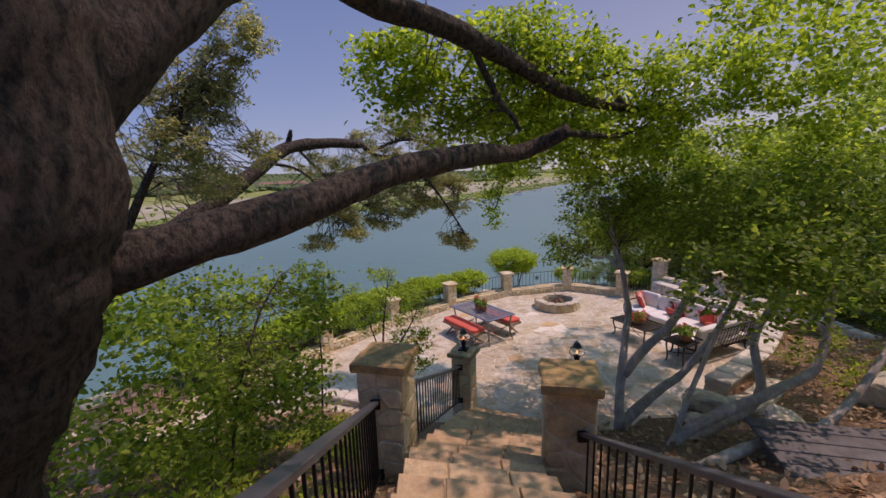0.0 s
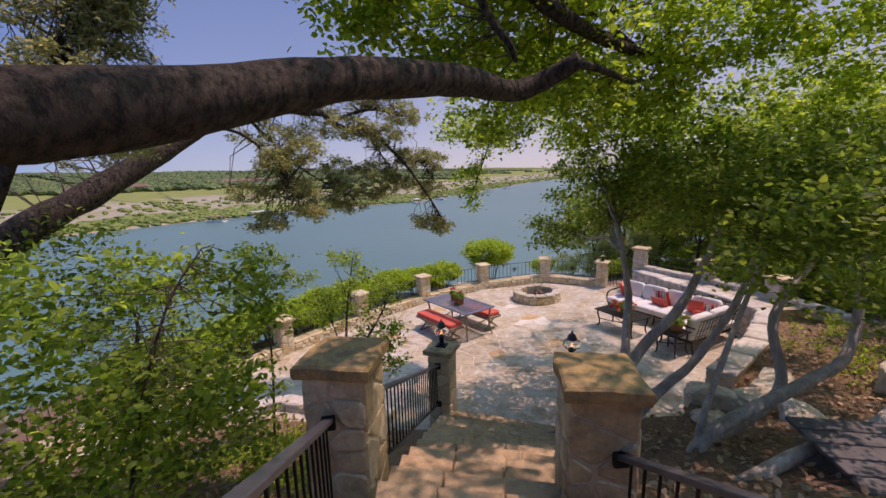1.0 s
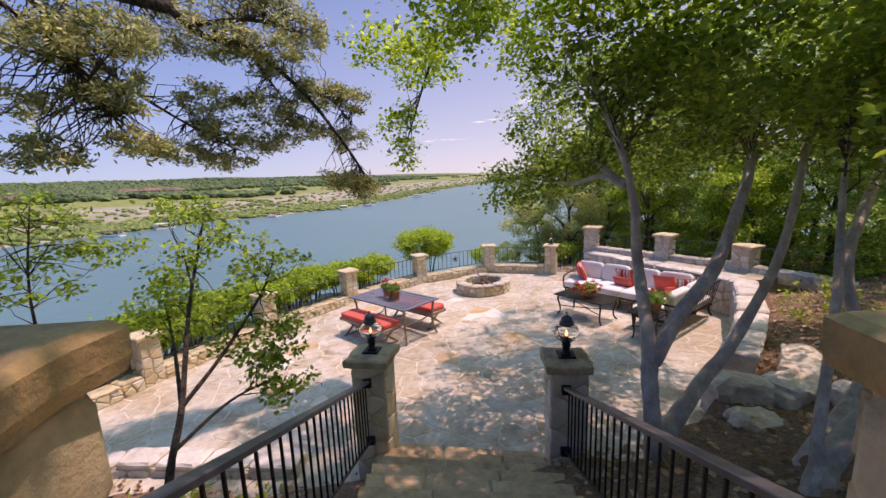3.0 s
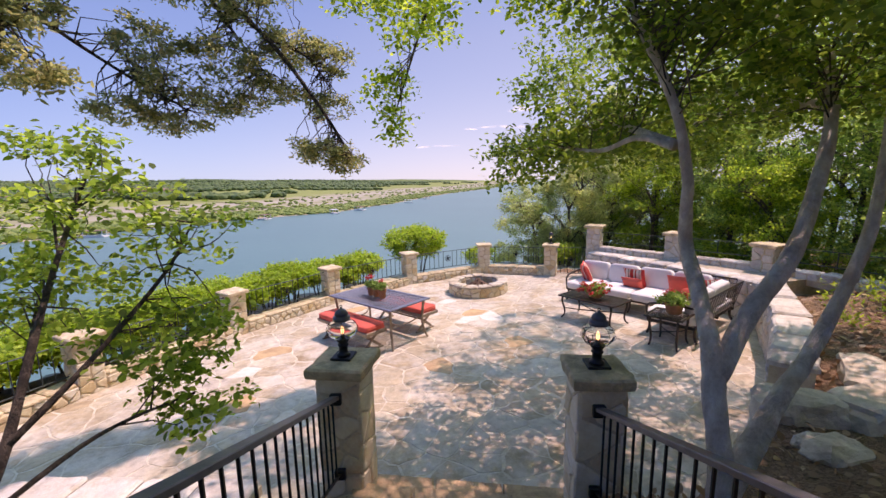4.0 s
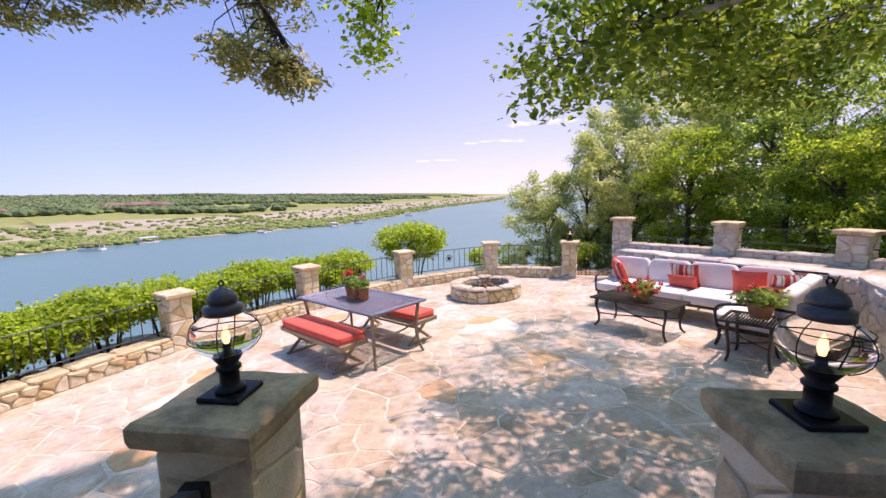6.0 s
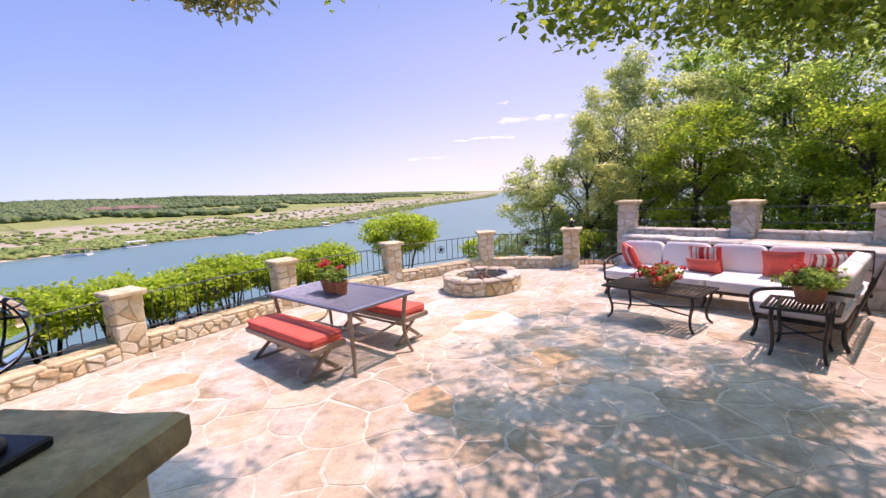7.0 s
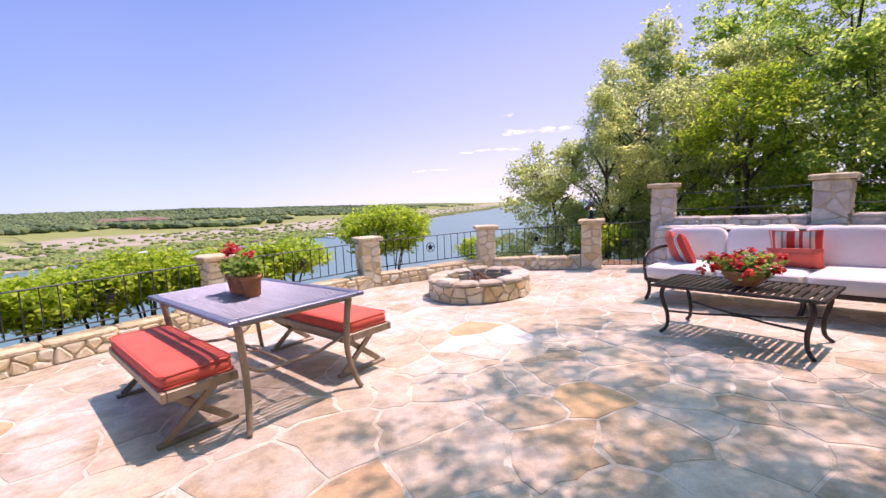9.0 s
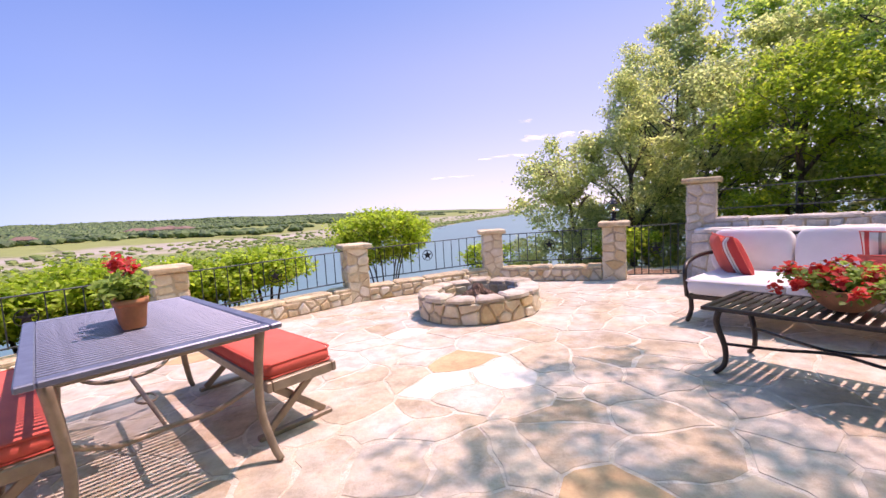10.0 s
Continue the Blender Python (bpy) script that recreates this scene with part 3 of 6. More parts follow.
# ---------------------------------------------------------------- pillars
def pillar(x, y, w, h, yaw, label, base=None, cap=0.07, over=0.05, mat=M_STONE, capmat=M_CAP, size=0.2, seed=1, group="stone pillars"):
    z = fz(x, y) if base is None else base
    root = thing("stone_pillar", Matrix.Translation((x, y, z)) @ pose(0, 0, 0, 0, 0, yaw), label, "pillar", group)
    hs = h - cap
    part("core", Geo().box((0, 0, hs / 2 - 0.15), (w - 0.024, w - 0.024, hs + 0.3), 0.01), M_JOINT, root)
    for f in range(4):
        q = Matrix.Rotation(f * math.pi / 2, 3, "Z")

        def where(u, v, d, q=q):
            return q @ Vector((u - w / 2, -w / 2 + 0.02 - d, v))
        stone_face(root, w, hs + 0.05, size, lambda u, v, d: where(u, v - 0.05, d), mat, 0.022, seed * 10 + f)
    g = Geo()
    c = w / 2 + over
    r = random.Random(seed)
    ring = []
    for i in range(4):
        a, b = [(-c, -c), (c, -c), (c, c), (-c, c)][i], [(c, -c), (c, c), (-c, c), (-c, -c)][i]
        for k in range(4):
            t = k / 4
            ring.append(Vector((a[0] + (b[0] - a[0]) * t + r.uniform(-0.012, 0.012), a[1] + (b[1] - a[1]) * t + r.uniform(-0.012, 0.012))))
    n = len(ring)
    V = [(*(p * 0.97), hs) for p in ring] + [(*p, hs + cap * 0.3) for p in ring] + [(*p, h - 0.015) for p in ring]
    V += [(*(p * 0.93), h + r.uniform(-0.004, 0.004)) for p in ring] + [(*(p * 0.4), h + 0.008 + r.uniform(-0.004, 0.004)) for p in ring]
    g.add(V, [(j * n + i, j * n + (i + 1) % n, (j + 1) * n + (i + 1) % n, (j + 1) * n + i) for j in range(4) for i in range(n)]
          + [tuple(range(n))[::-1], tuple(4 * n + i for i in range(n))])
    part("cap", g, capmat, root, "flat stone slab cap")
    return root


FENCE = [(-6.3, 6.6), (-4.95, 8.2), (-3.3, 10.32), (-1.69, 12.15), (0.16, 13.68), (2.32, 14.78), (4.70, 15.10), (6.28, 13.88)]
for i, (x, y) in enumerate(FENCE):
    a, b = FENCE[max(i - 1, 0)], FENCE[min(i + 1, len(FENCE) - 1)]
    yaw = math.degrees(math.atan2(b[1] - a[1], b[0] - a[0]))
    pillar(x, y, 0.34, 0.9, yaw, "honey-coloured rubble stone fence pillar with a flat cap", seed=20 + i, group="fence pillars", size=0.17)
UP_L, UP_R, LOW_L, LOW_R = (-0.57, 3.35), (0.95, 2.92), (0.29, 6.78), (2.06, 6.0)
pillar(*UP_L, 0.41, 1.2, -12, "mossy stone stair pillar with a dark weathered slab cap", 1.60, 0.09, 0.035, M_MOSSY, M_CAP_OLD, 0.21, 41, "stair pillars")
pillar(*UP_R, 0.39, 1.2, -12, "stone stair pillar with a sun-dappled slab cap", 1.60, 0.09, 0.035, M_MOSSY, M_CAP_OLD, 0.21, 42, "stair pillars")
pillar(*LOW_L, 0.36, 1.36, -23, "rubble stone stair pillar carrying a globe lantern", -0.12, 0.085, 0.045, M_STONE, M_CAP_MID, 0.22, 43, "stair pillars")
pillar(*LOW_R, 0.345, 1.36, -19, "rubble stone stair pillar carrying a globe lantern", -0.09, 0.085, 0.04, M_STONE, M_CAP_MID, 0.22, 44, "stair pillars")
WALLP = [(7.22, 13.19), (7.97, 11.2), (8.44, 9.46)]
pillar(*WALLP[0], 0.36, 1.43, -50, "tall pale stone pillar at the wall's end", None, 0.07, 0.05, M_GREY, M_CAP, 0.18, 51, "wall pillars")
pillar(*WALLP[1], 0.36, 1.36, -68, "pale stone pillar on the raised wall", None, 0.07, 0.05, M_GREY, M_CAP, 0.18, 52, "wall pillars")
pillar(*WALLP[2], 0.38, 1.27, -80, "pale stone pillar on the raised wall", None, 0.07, 0.05, M_GREY, M_CAP, 0.18, 53, "wall pillars")


# ---------------------------------------------------------------- walls
def wall(name, label, pts, h0, h1, thick, mat, capmat, size, depth, seed, outer=False, cap=0.06, joined=False, over=0.02):
    """A stone wall along a path; h0 to h1 above the floor, faces on its right-hand side and, if outer, also on its left."""
    P = [Vector(p) for p in pts]
    dist = [0]
    for a, b in zip(P, P[1:]):
        dist.append(dist[-1] + (b - a).length)
    root = thing(name, Matrix(), label, "wall", kind="structure")

    def at(u, off):
        u = max(0, min(dist[-1], u))
        k = max(i for i in range(len(P) - 1) if dist[i] <= u + 1e-9)
        a, b = P[k], P[k + 1]
        d = (b - a).normalized()
        nrm = Vector((d.y, -d.x))
        q = a + d * (u - dist[k])
        for j, s in ((k, k - 1), (k + 1, k + 1)):
            if 0 < j < len(P) - 1:
                e = (P[s + 1] - P[s]).normalized()
                bis = (nrm + Vector((e.y, -e.x))).normalized()
                f = max(0, 1 - (q - P[j]).length / 0.3) * 0.5
                nrm = nrm.lerp(bis, f).normalized()
        return q + nrm * off

    def put(u, v, off):
        p = at(u, off)
        return Vector((p.x, p.y, fz(p.x, p.y) + v))
    core, top = Geo(), Geo()
    n = max(2, int(dist[-1] / 0.35))
    for i in range(n):
        u0, u1 = dist[-1] * i / n, dist[-1] * (i + 1) / n
        for g, lo, hi, a, b in ((core, h0 - 0.1, h1 - cap, -thick / 2, thick / 2), (top, h1 - cap, h1, -thick / 2 - over, thick / 2 + over)):
            V = [put(u, v, o) for u in (u0, u1) for v, o in ((lo, a), (lo, b), (hi, b), (hi, a))]
            g.add(V, [(0, 1, 5, 4), (1, 2, 6, 5), (2, 3, 7, 6), (3, 0, 4, 7), (0, 3, 2, 1), (4, 5, 6, 7)])
    part("core", core, M_JOINT, root)
    r = random.Random(seed)
    u = 0.0
    while u < dist[-1] - 0.02:
        w = min(r.uniform(0.35, 0.75), dist[-1] - u)
        if dist[-1] - u - w < 0.15:
            w = dist[-1] - u
        g = Geo()
        e = over + thick / 2
        poly = [(u, -e + r.uniform(-0.02, 0.01)), (u + w / 2, -e), (u + w, -e + r.uniform(-0.02, 0.01)), (u + w, e + r.uniform(-0.01, 0.02)), (u + w / 2, e + r.uniform(-0.01, 0.02)), (u, e)]
        pebble(poly, cap, 0.006, lambda a, o, d: put(a, h1 - cap + max(d, 0), o), g, r)
        part("coping_stone", g, capmat, root)
        u += w
    stone_face(root, dist[-1], h1 - cap - h0, size, lambda a, v, d: put(a, h0 + v, thick / 2 - 0.01 + d), mat, depth, seed, joined)
    if outer:
        stone_face(root, dist[-1], h1 - cap - h0, size, lambda a, v, d: put(a, h0 + v, -thick / 2 + 0.01 - d), mat, depth, seed + 1, True)
    return root


def toward(a, b, d):
    v = Vector(b) - Vector(a)
    return tuple(Vector(a) + v.normalized() * d)


for i, (a, b) in enumerate(zip(FENCE, FENCE[1:])):
    wall("wall_fence", "low rubble stone kerb wall under the iron fence", [toward(a, b, 0.17), toward(b, a, 0.17)], 0, 0.24, 0.30, M_STONE, M_CAP, 0.16, 0.04, 70 + 3 * i, cap=0.045)
wall("wall_east", "pale rubble stone retaining wall behind the sofa", [(7.05, 13.05), (7.3, 11.6), (7.62, 9.6), (7.6, 8.75)], 0, 0.74, 0.34, M_GREY, M_GREY, 0.24, 0.035, 101, cap=0.06)
wall("wall_south", "blue-grey rubble stone retaining wall curving to the tree", [(7.6, 8.75), (6.9, 8.1), (6.2, 7.45), (5.3, 6.8), (4.6, 6.35)], 0, 0.78, 0.36, M_GREY, M_GREY, 0.2, 0.04, 111, cap=0.07)
g = Geo()
ledge = [(7.15, 13.15), (7.4, 11.6), (7.7, 9.6), (7.65, 8.8), (8.9, 8.6), (9.0, 10), (8.4, 12), (7.4, 13.6)]
g.add([(x, y, fz(x, y) + 0.3) for x, y in ledge] + [(x, y, fz(x, y) + 0.715) for x, y in ledge],
      [tuple(range(8, 16)), tuple(range(8))[::-1]] + [(i, (i + 1) % 8, 8 + (i + 1) % 8, 8 + i) for i in range(8)])
solid("ledge", g, M_FLAG, "flat stone ledge on top of the retaining wall", "ledge", "structure")
for i, (a, b) in enumerate(zip(WALLP, WALLP[1:] + [(8.5, 7.2)])):
    wall("wall_upper", "low pale stone kerb between the wall pillars", [toward(a, b, 0.2), toward(b, a, 0.2)], 0.70, 0.86, 0.2, M_GREY, M_GREY, 0.2, 0.03, 121 + 3 * i, cap=0.05)
wall("wall_west", "low stone kerb between the patio and the leaf-littered slope", [(-0.55, 7.1), (-2.6, 7.85), (-4.4, 7.5)], -0.05, 0.16, 0.3, M_GREY, M_GREY, 0.2, 0.03, 141, outer=True, cap=0.06)


# ---------------------------------------------------------------- iron rails
def star_geo(R=0.085, wire=0.006):
    g = Geo()
    ring = [(R * math.cos(a), 0, R * math.sin(a)) for a in np.linspace(0, 2 * math.pi, 17)]
    g.tube(ring, wire, 6, False)
    pts = []
    for i in range(10):
        a = math.pi / 2 + i * math.pi / 5
        rr = R * (0.92 if i % 2 == 0 else 0.38)
        pts.append((rr * math.cos(a), rr * math.sin(a)))
    V = [(x, -0.004, z) for x, z in pts] + [(x, 0.004, z) for x, z in pts] + [(0, -0.014, 0), (0, 0.014, 0)]
    F = [(i, (i + 1) % 10, 10 + (i + 1) % 10, 10 + i) for i in range(10)] + [((i + 1) % 10, i, 20) for i in range(10)] + [(10 + i, 10 + (i + 1) % 10, 21) for i in range(10)]
    return g.add(V, F)


STAR = star_geo().mesh("star", M_IRON)


def railing(a, b, top, bottom, gap_between, label, group, hand=0.022, star=False, mat=M_IRON, topmat=None, thick=0.007):
    """An iron rail between two points of the ground line; bars stand plumb."""
    a, b = Vector(a), Vector(b)
    root = thing("iron_railing", Matrix.Translation(a), label, "railing", group)
    d = b - a
    flat = Vector((d.x, d.y, 0))
    yaw = math.atan2(d.y, d.x)
    slope = math.atan2(d.z, flat.length)
    turn = Matrix.Rotation(yaw, 4, "Z") @ Matrix.Rotation(-slope, 4, "Y")
    L = d.length
    part("top_rail", Geo().box((L / 2, 0, 0), (L, hand * 2, hand * 0.9), 0.004, Matrix.Translation((0, 0, top)) @ turn), topmat or mat, root)
    part("bottom_rail", Geo().box((L / 2, 0, 0), (L, 0.025, 0.014), 0.003, Matrix.Translation((0, 0, bottom)) @ turn), mat, root)
    if topmat:
        for at, sg in ((Vector((0, 0, 0)), 1), (d, -1)):
            for h in (top - 0.01, bottom):
                part("socket", Geo().box((sg * 0.012, 0, 0), (0.045, 0.085, 0.085), 0.005, Matrix.Translation(at + Vector((0, 0, h))) @ Matrix.Rotation(yaw, 4, "Z")), M_IRON, root, "black iron wall socket")
    n = max(2, round(flat.length / gap_between))
    me = Geo().box((0, 0, (top + bottom) / 2), (thick * 2, thick * 2, top - bottom - 0.01), 0.001).mesh("baluster", mat)
    for i in range(1, n):
        if star and abs(i - n / 2) < 0.6:
            continue
        ob = part("baluster", me, mat, root)
        ob.matrix_local = Matrix.Translation(d * (i / n)) @ Matrix.Rotation(yaw, 4, "Z")
    if star:
        ob = part("star_medallion", STAR, mat, root, "black iron star in a ring")
        ob.matrix_local = Matrix.Translation(d * 0.5 + Vector((0, 0, (top + bottom) / 2 + 0.02))) @ Matrix.Rotation(yaw, 4, "Z")
    return root


def fl3(p):
    return (p[0], p[1], fz(*p))


for a, b in zip(FENCE, FENCE[1:]):
    railing(fl3(toward(a, b, 0.19)), fl3(toward(b, a, 0.19)), 0.80, 0.33, 0.145, "black wrought-iron fence panel with a star medallion", "fence panels", 0.015, True, M_FENCE, None, 0.0055)
railing(fl3(toward(FENCE[-1], WALLP[0], 0.19)), fl3(toward(WALLP[0], FENCE[-1], 0.2)), 0.80, 0.06, 0.10, "black wrought-iron gate panel with a star medallion", "fence panels", 0.015, True, M_FENCE)
for a, b in zip(WALLP, WALLP[1:] + [(8.5, 7.2)]):
    a, b = toward(a, b, 0.2), toward(b, a, 0.2)
    railing(fl3(a), fl3(b), 1.24, 0.98, 0.9, "black horizontal iron rail above the stone kerb", "wall rails", 0.014, False, M_FENCE)
railing((-0.50, 3.56, 1.50), (0.21, 6.58, 0.18), 0.84, 0.20, 0.115, "black iron stair railing with a worn grey handrail", "stair railings", 0.032, False, M_IRON, M_RAIL, 0.0062)
railing((1.04, 3.12, 1.46), (1.96, 5.82, 0.21), 0.84, 0.20, 0.115, "black iron stair railing with a worn grey handrail", "stair railings", 0.032, False, M_IRON, M_RAIL, 0.0062)
railing((-0.65, 3.14, 1.60), (-0.32, -0.6, 3.53), 0.84, 0.14, 0.115, "black iron stair railing with a worn grey handrail", "stair railings", 0.032, False, M_IRON, M_RAIL, 0.0062)
railing((1.0, 2.72, 1.54), (1.05, -0.6, 3.43), 0.84, 0.14, 0.115, "black iron stair railing with a worn grey handrail", "stair railings", 0.032, False, M_IRON, M_RAIL, 0.0062)


# ---------------------------------------------------------------- soft goods and pots
def cushion_geo(s, c=(0, 0, 0), e=0.32, m=None, nu=20, nv=10):
    """A stuffed cushion: a box with swollen sides."""
    g = Geo()

    def pw(v, k):
        return math.copysign(abs(v) ** k, v)
    V, F = [], []
    for j in range(nv + 1):
        b = -math.pi / 2 + math.pi * j / nv
        for i in range(nu):
            a = 2 * math.pi * i / nu + 0.001
            V.append((c[0] + s[0] / 2 * pw(math.cos(b), e) * pw(math.cos(a), e), c[1] + s[1] / 2 * pw(math.cos(b), e) * pw(math.sin(a), e), c[2] + s[2] / 2 * pw(math.sin(b), 0.6)))
    for j in range(nv):
        for i in range(nu):
            F.append((j * nu + i, j * nu + (i + 1) % nu, (j + 1) * nu + (i + 1) % nu, (j + 1) * nu + i))
    return g.add(V, F, m)


def piping_geo(s, c, r=0.007, m=None):
    x, y = s[0] / 2 * 0.985, s[1] / 2 * 0.985
    k = 0.03
    pts = [(-x + k, -y), (x - k, -y), (x, -y + k), (x, y - k), (x - k, y), (-x + k, y), (-x, y - k), (-x, -y + k), (-x + k, -y)]
    P = [Vector((c[0] + a, c[1] + b, c[2])) for a, b in pts]
    return Geo().tube([m @ p for p in P] if m else P, r, 5, False)


m = Mat("striped_fabric", 0.9)
sep = m.n("ShaderNodeSeparateXYZ")
m.link(m.co, sep.inputs[0])
mul = m.n("ShaderNodeMath")
mul.operation = "MULTIPLY"
mul.inputs[1].default_value = 4.6
m.link(sep.outputs[0], mul.inputs[0])
fr = m.n("ShaderNodeMath")
fr.operation = "FRACT"
m.link(mul.outputs[0], fr.inputs[0])
c = m.ramp(fr.outputs[0], [(0.0, (0.55, 0.05, 0.04)), (0.3, (0.66, 0.56, 0.44)), (0.42, (0.30, 0.25, 0.20)), (0.5, (0.72, 0.66, 0.58)), (0.72, (0.58, 0.07, 0.05)), (0.85, (0.70, 0.62, 0.50))], "CONSTANT")
m.color(c).bump(m.noise(120), 0.2, 0.003)
M_STRIPE = m.m


def pillow_geo(s, n=12):
    """A stuffed square pillow with thin edges and pointed corners."""
    g = Geo()
    V, F = [], []
    for side in (1, -1):
        for j in range(n + 1):
            for i in range(n + 1):
                u, v = 2 * i / n - 1, 2 * j / n - 1
                V.append((u * s[0] / 2 * (1 - 0.07 * (1 - v * v)), v * s[1] / 2 * (1 - 0.07 * (1 - u * u)), side * s[2] / 2 * math.sqrt(max(0, (1 - u ** 4) * (1 - v ** 4)))))
    k = n + 1
    for j in range(n):
        for i in range(n):
            q = (j * k + i, j * k + i + 1, (j + 1) * k + i + 1, (j + 1) * k + i)
            F += [q, tuple(k * k + a for a in q[::-1])]
    return g.add(V, F)


def pillow_seam(s, r=0.005, n=8):
    rim = [(-1 + 2 * i / n, -1) for i in range(n)] + [(1, -1 + 2 * i / n) for i in range(n)] + [(1 - 2 * i / n, 1) for i in range(n)] + [(-1, 1 - 2 * i / n) for i in range(n + 1)]
    return Geo().tube([(u * s[0] / 2 * (1 - 0.07 * (1 - v * v)), v * s[1] / 2 * (1 - 0.07 * (1 - u * u)), 0) for u, v in rim], r, 5, False)


def scatter_pillow(m4, mat, label, s=(0.44, 0.44, 0.15)):
    root = thing("throw_pillow", m4, label, "pillow", "sofa pillows")
    part("cover", pillow_geo(s), mat, root, smooth=True)
    part("piping", pillow_seam(s), M_RED, root)
    return root


# ---------------------------------------------------------------- dining table and benches
YAW = 122.0
TABLE = on_floor(1.03, 10.98, YAW)


def dining_table():
    root = thing("patio_table", TABLE, "rectangular slatted metal patio table with bronze legs on the flagstones", "table")
    L, W, H = 1.81, 0.95, 0.735
    fr = Geo()
    for sy in (-1, 1):
        fr.box((0, sy * (W / 2 - 0.03), H - 0.014), (L, 0.06, 0.028), 0.006)
    for sx in (-1, 1):
        fr.box((sx * (L / 2 - 0.03), 0, H - 0.014), (0.06, W - 0.12, 0.028), 0.006)
    fr.box((0, 0, H - 0.022), (0.05, W - 0.1, 0.02), 0.004)
    part("tabletop_frame", fr, M_SLATE, root)
    me = Geo().box((0, 0, 0), (0.0235, W - 0.12, 0.008), 0.003).mesh("slat", M_SLATE)
    n = 37
    for i in range(n):
        ob = part("slat", me, M_SLATE, root)
        ob.matrix_local = pose(-L / 2 + 0.085 + i * (L - 0.17) / (n - 1), 0, H - 0.010)
    ap = Geo()
    for sy in (-1, 1):
        ap.box((0, sy * (W / 2 - 0.09), H - 0.045), (L - 0.2, 0.02, 0.035), 0.004)
    for sx in (-1, 1):
        ap.box((sx * (L / 2 - 0.1), 0, H - 0.045), (0.02, W - 0.2, 0.035), 0.004)
    part("apron", ap, M_BRONZE, root)
    for sx in (-1, 1):
        for sy in (-1, 1):
            x, y = sx * (L / 2 - 0.09), sy * (W / 2 - 0.08)
            pts = smooth_path([(x, y, H - 0.03), (x * 0.965, y * 0.95, 0.50), (x * 0.95, y * 0.93, 0.28), (x * 1.0, y * 1.0, 0.08), (x * 1.035, y * 1.05, 0.012)], 4)
            part("leg", Geo().tube(pts, [0.026 - 0.008 * i / (len(pts) - 1) for i in range(len(pts))], 8), M_BRONZE, root, smooth=True)
    for sx in (-1, 1):
        x = sx * (L / 2 - 0.13)
        pts = smooth_path([(x, -W / 2 + 0.11, 0.42), (x * 0.8, -0.2, 0.30), (x * 0.72, 0, 0.28), (x * 0.8, 0.2, 0.30), (x, W / 2 - 0.11, 0.42)], 5)
        part("stretcher", Geo().tube(pts, 0.014, 6), M_BRONZE, root, smooth=True)
    part("centre_stretcher", Geo().tube([(-L * 0.31, 0, 0.28), (L * 0.31, 0, 0.28)], 0.014, 6), M_BRONZE, root, smooth=True)
    ring = [(0.09 * math.cos(a), 0.05 * math.sin(a), 0.28) for a in np.linspace(0, 2 * math.pi, 13)]
    part("scroll", Geo().tube(ring, 0.008, 5, False), M_BRONZE, root, smooth=True)
    return root


dining_table()


def bench():
    root = thing("bench", Matrix(), "bronze metal bench with a red box cushion and crossed legs", "bench", "dining benches")
    L, W, H = 1.52, 0.42, 0.38
    fr = Geo()
    for sy in (-1, 1):
        fr.box((0, sy * (W / 2 - 0.015), H - 0.03), (L, 0.03, 0.06), 0.006)
    for sx in (-1, 1):
        fr.box((sx * (L / 2 - 0.015), 0, H - 0.03), (0.03, W - 0.06, 0.06), 0.006)
    part("seat_frame", fr, M_BRONZE, root)
    me = Geo().box((0, 0, 0), (0.05, W - 0.06, 0.012), 0.003).mesh("seat_slat", M_BRONZE)
    for i in range(11):
        part("seat_slat", me, M_BRONZE, root).matrix_local = pose(-0.66 + i * 0.132, 0, H - 0.012)
    cu = part("cushion", cushion_geo((L - 0.03, W - 0.01, 0.10), (0, 0, H + 0.048), 0.16, None, 32, 10), M_RED, root, "red box cushion", True)
    for z in (H + 0.012, H + 0.084):
        part("piping", piping_geo((L - 0.03, W - 0.01), (0, 0, z), 0.006), M_RED, cu)
    for sx in (-1, 1):
        x = sx * (L / 2 - 0.17)
        for sy in (-1, 1):
            a, b = Vector((x + sy * 0.012, sy * 0.16, H - 0.06)), Vector((x + sy * 0.012, -sy * 0.19, 0.03))
            d = b - a
            part("leg", Geo().box((0, 0, -d.length / 2), (0.024, 0.045, d.length), 0.005, Matrix.Translation(a) @ d.to_track_quat("-Z", "Y").to_matrix().to_4x4()), M_BRONZE, root)
        part("foot_bar", Geo().box((x, 0, 0.016), (0.05, 0.46, 0.03), 0.006), M_BRONZE, root)
    part("stretcher", Geo().box((0, 0, 0.20), (L - 0.34, 0.022, 0.03), 0.004), M_BRONZE, root)
    return root


b1 = bench()
b1.matrix_world = on_floor(0.49, 10.75, YAW)
copy_thing(b1, on_floor(1.55, 11.36, YAW))


# ---------------------------------------------------------------- potted flowers
def pot_geo(r, h):
    return Geo().lathe([(r * 0.62, 0), (r * 0.68, 0.004), (r * 0.9, h * 0.78), (r * 0.9, h * 0.79), (r, h * 0.8), (r * 1.02, h), (r * 0.93, h), (r * 0.88, h * 0.86), (0.001, h * 0.84)], 20)


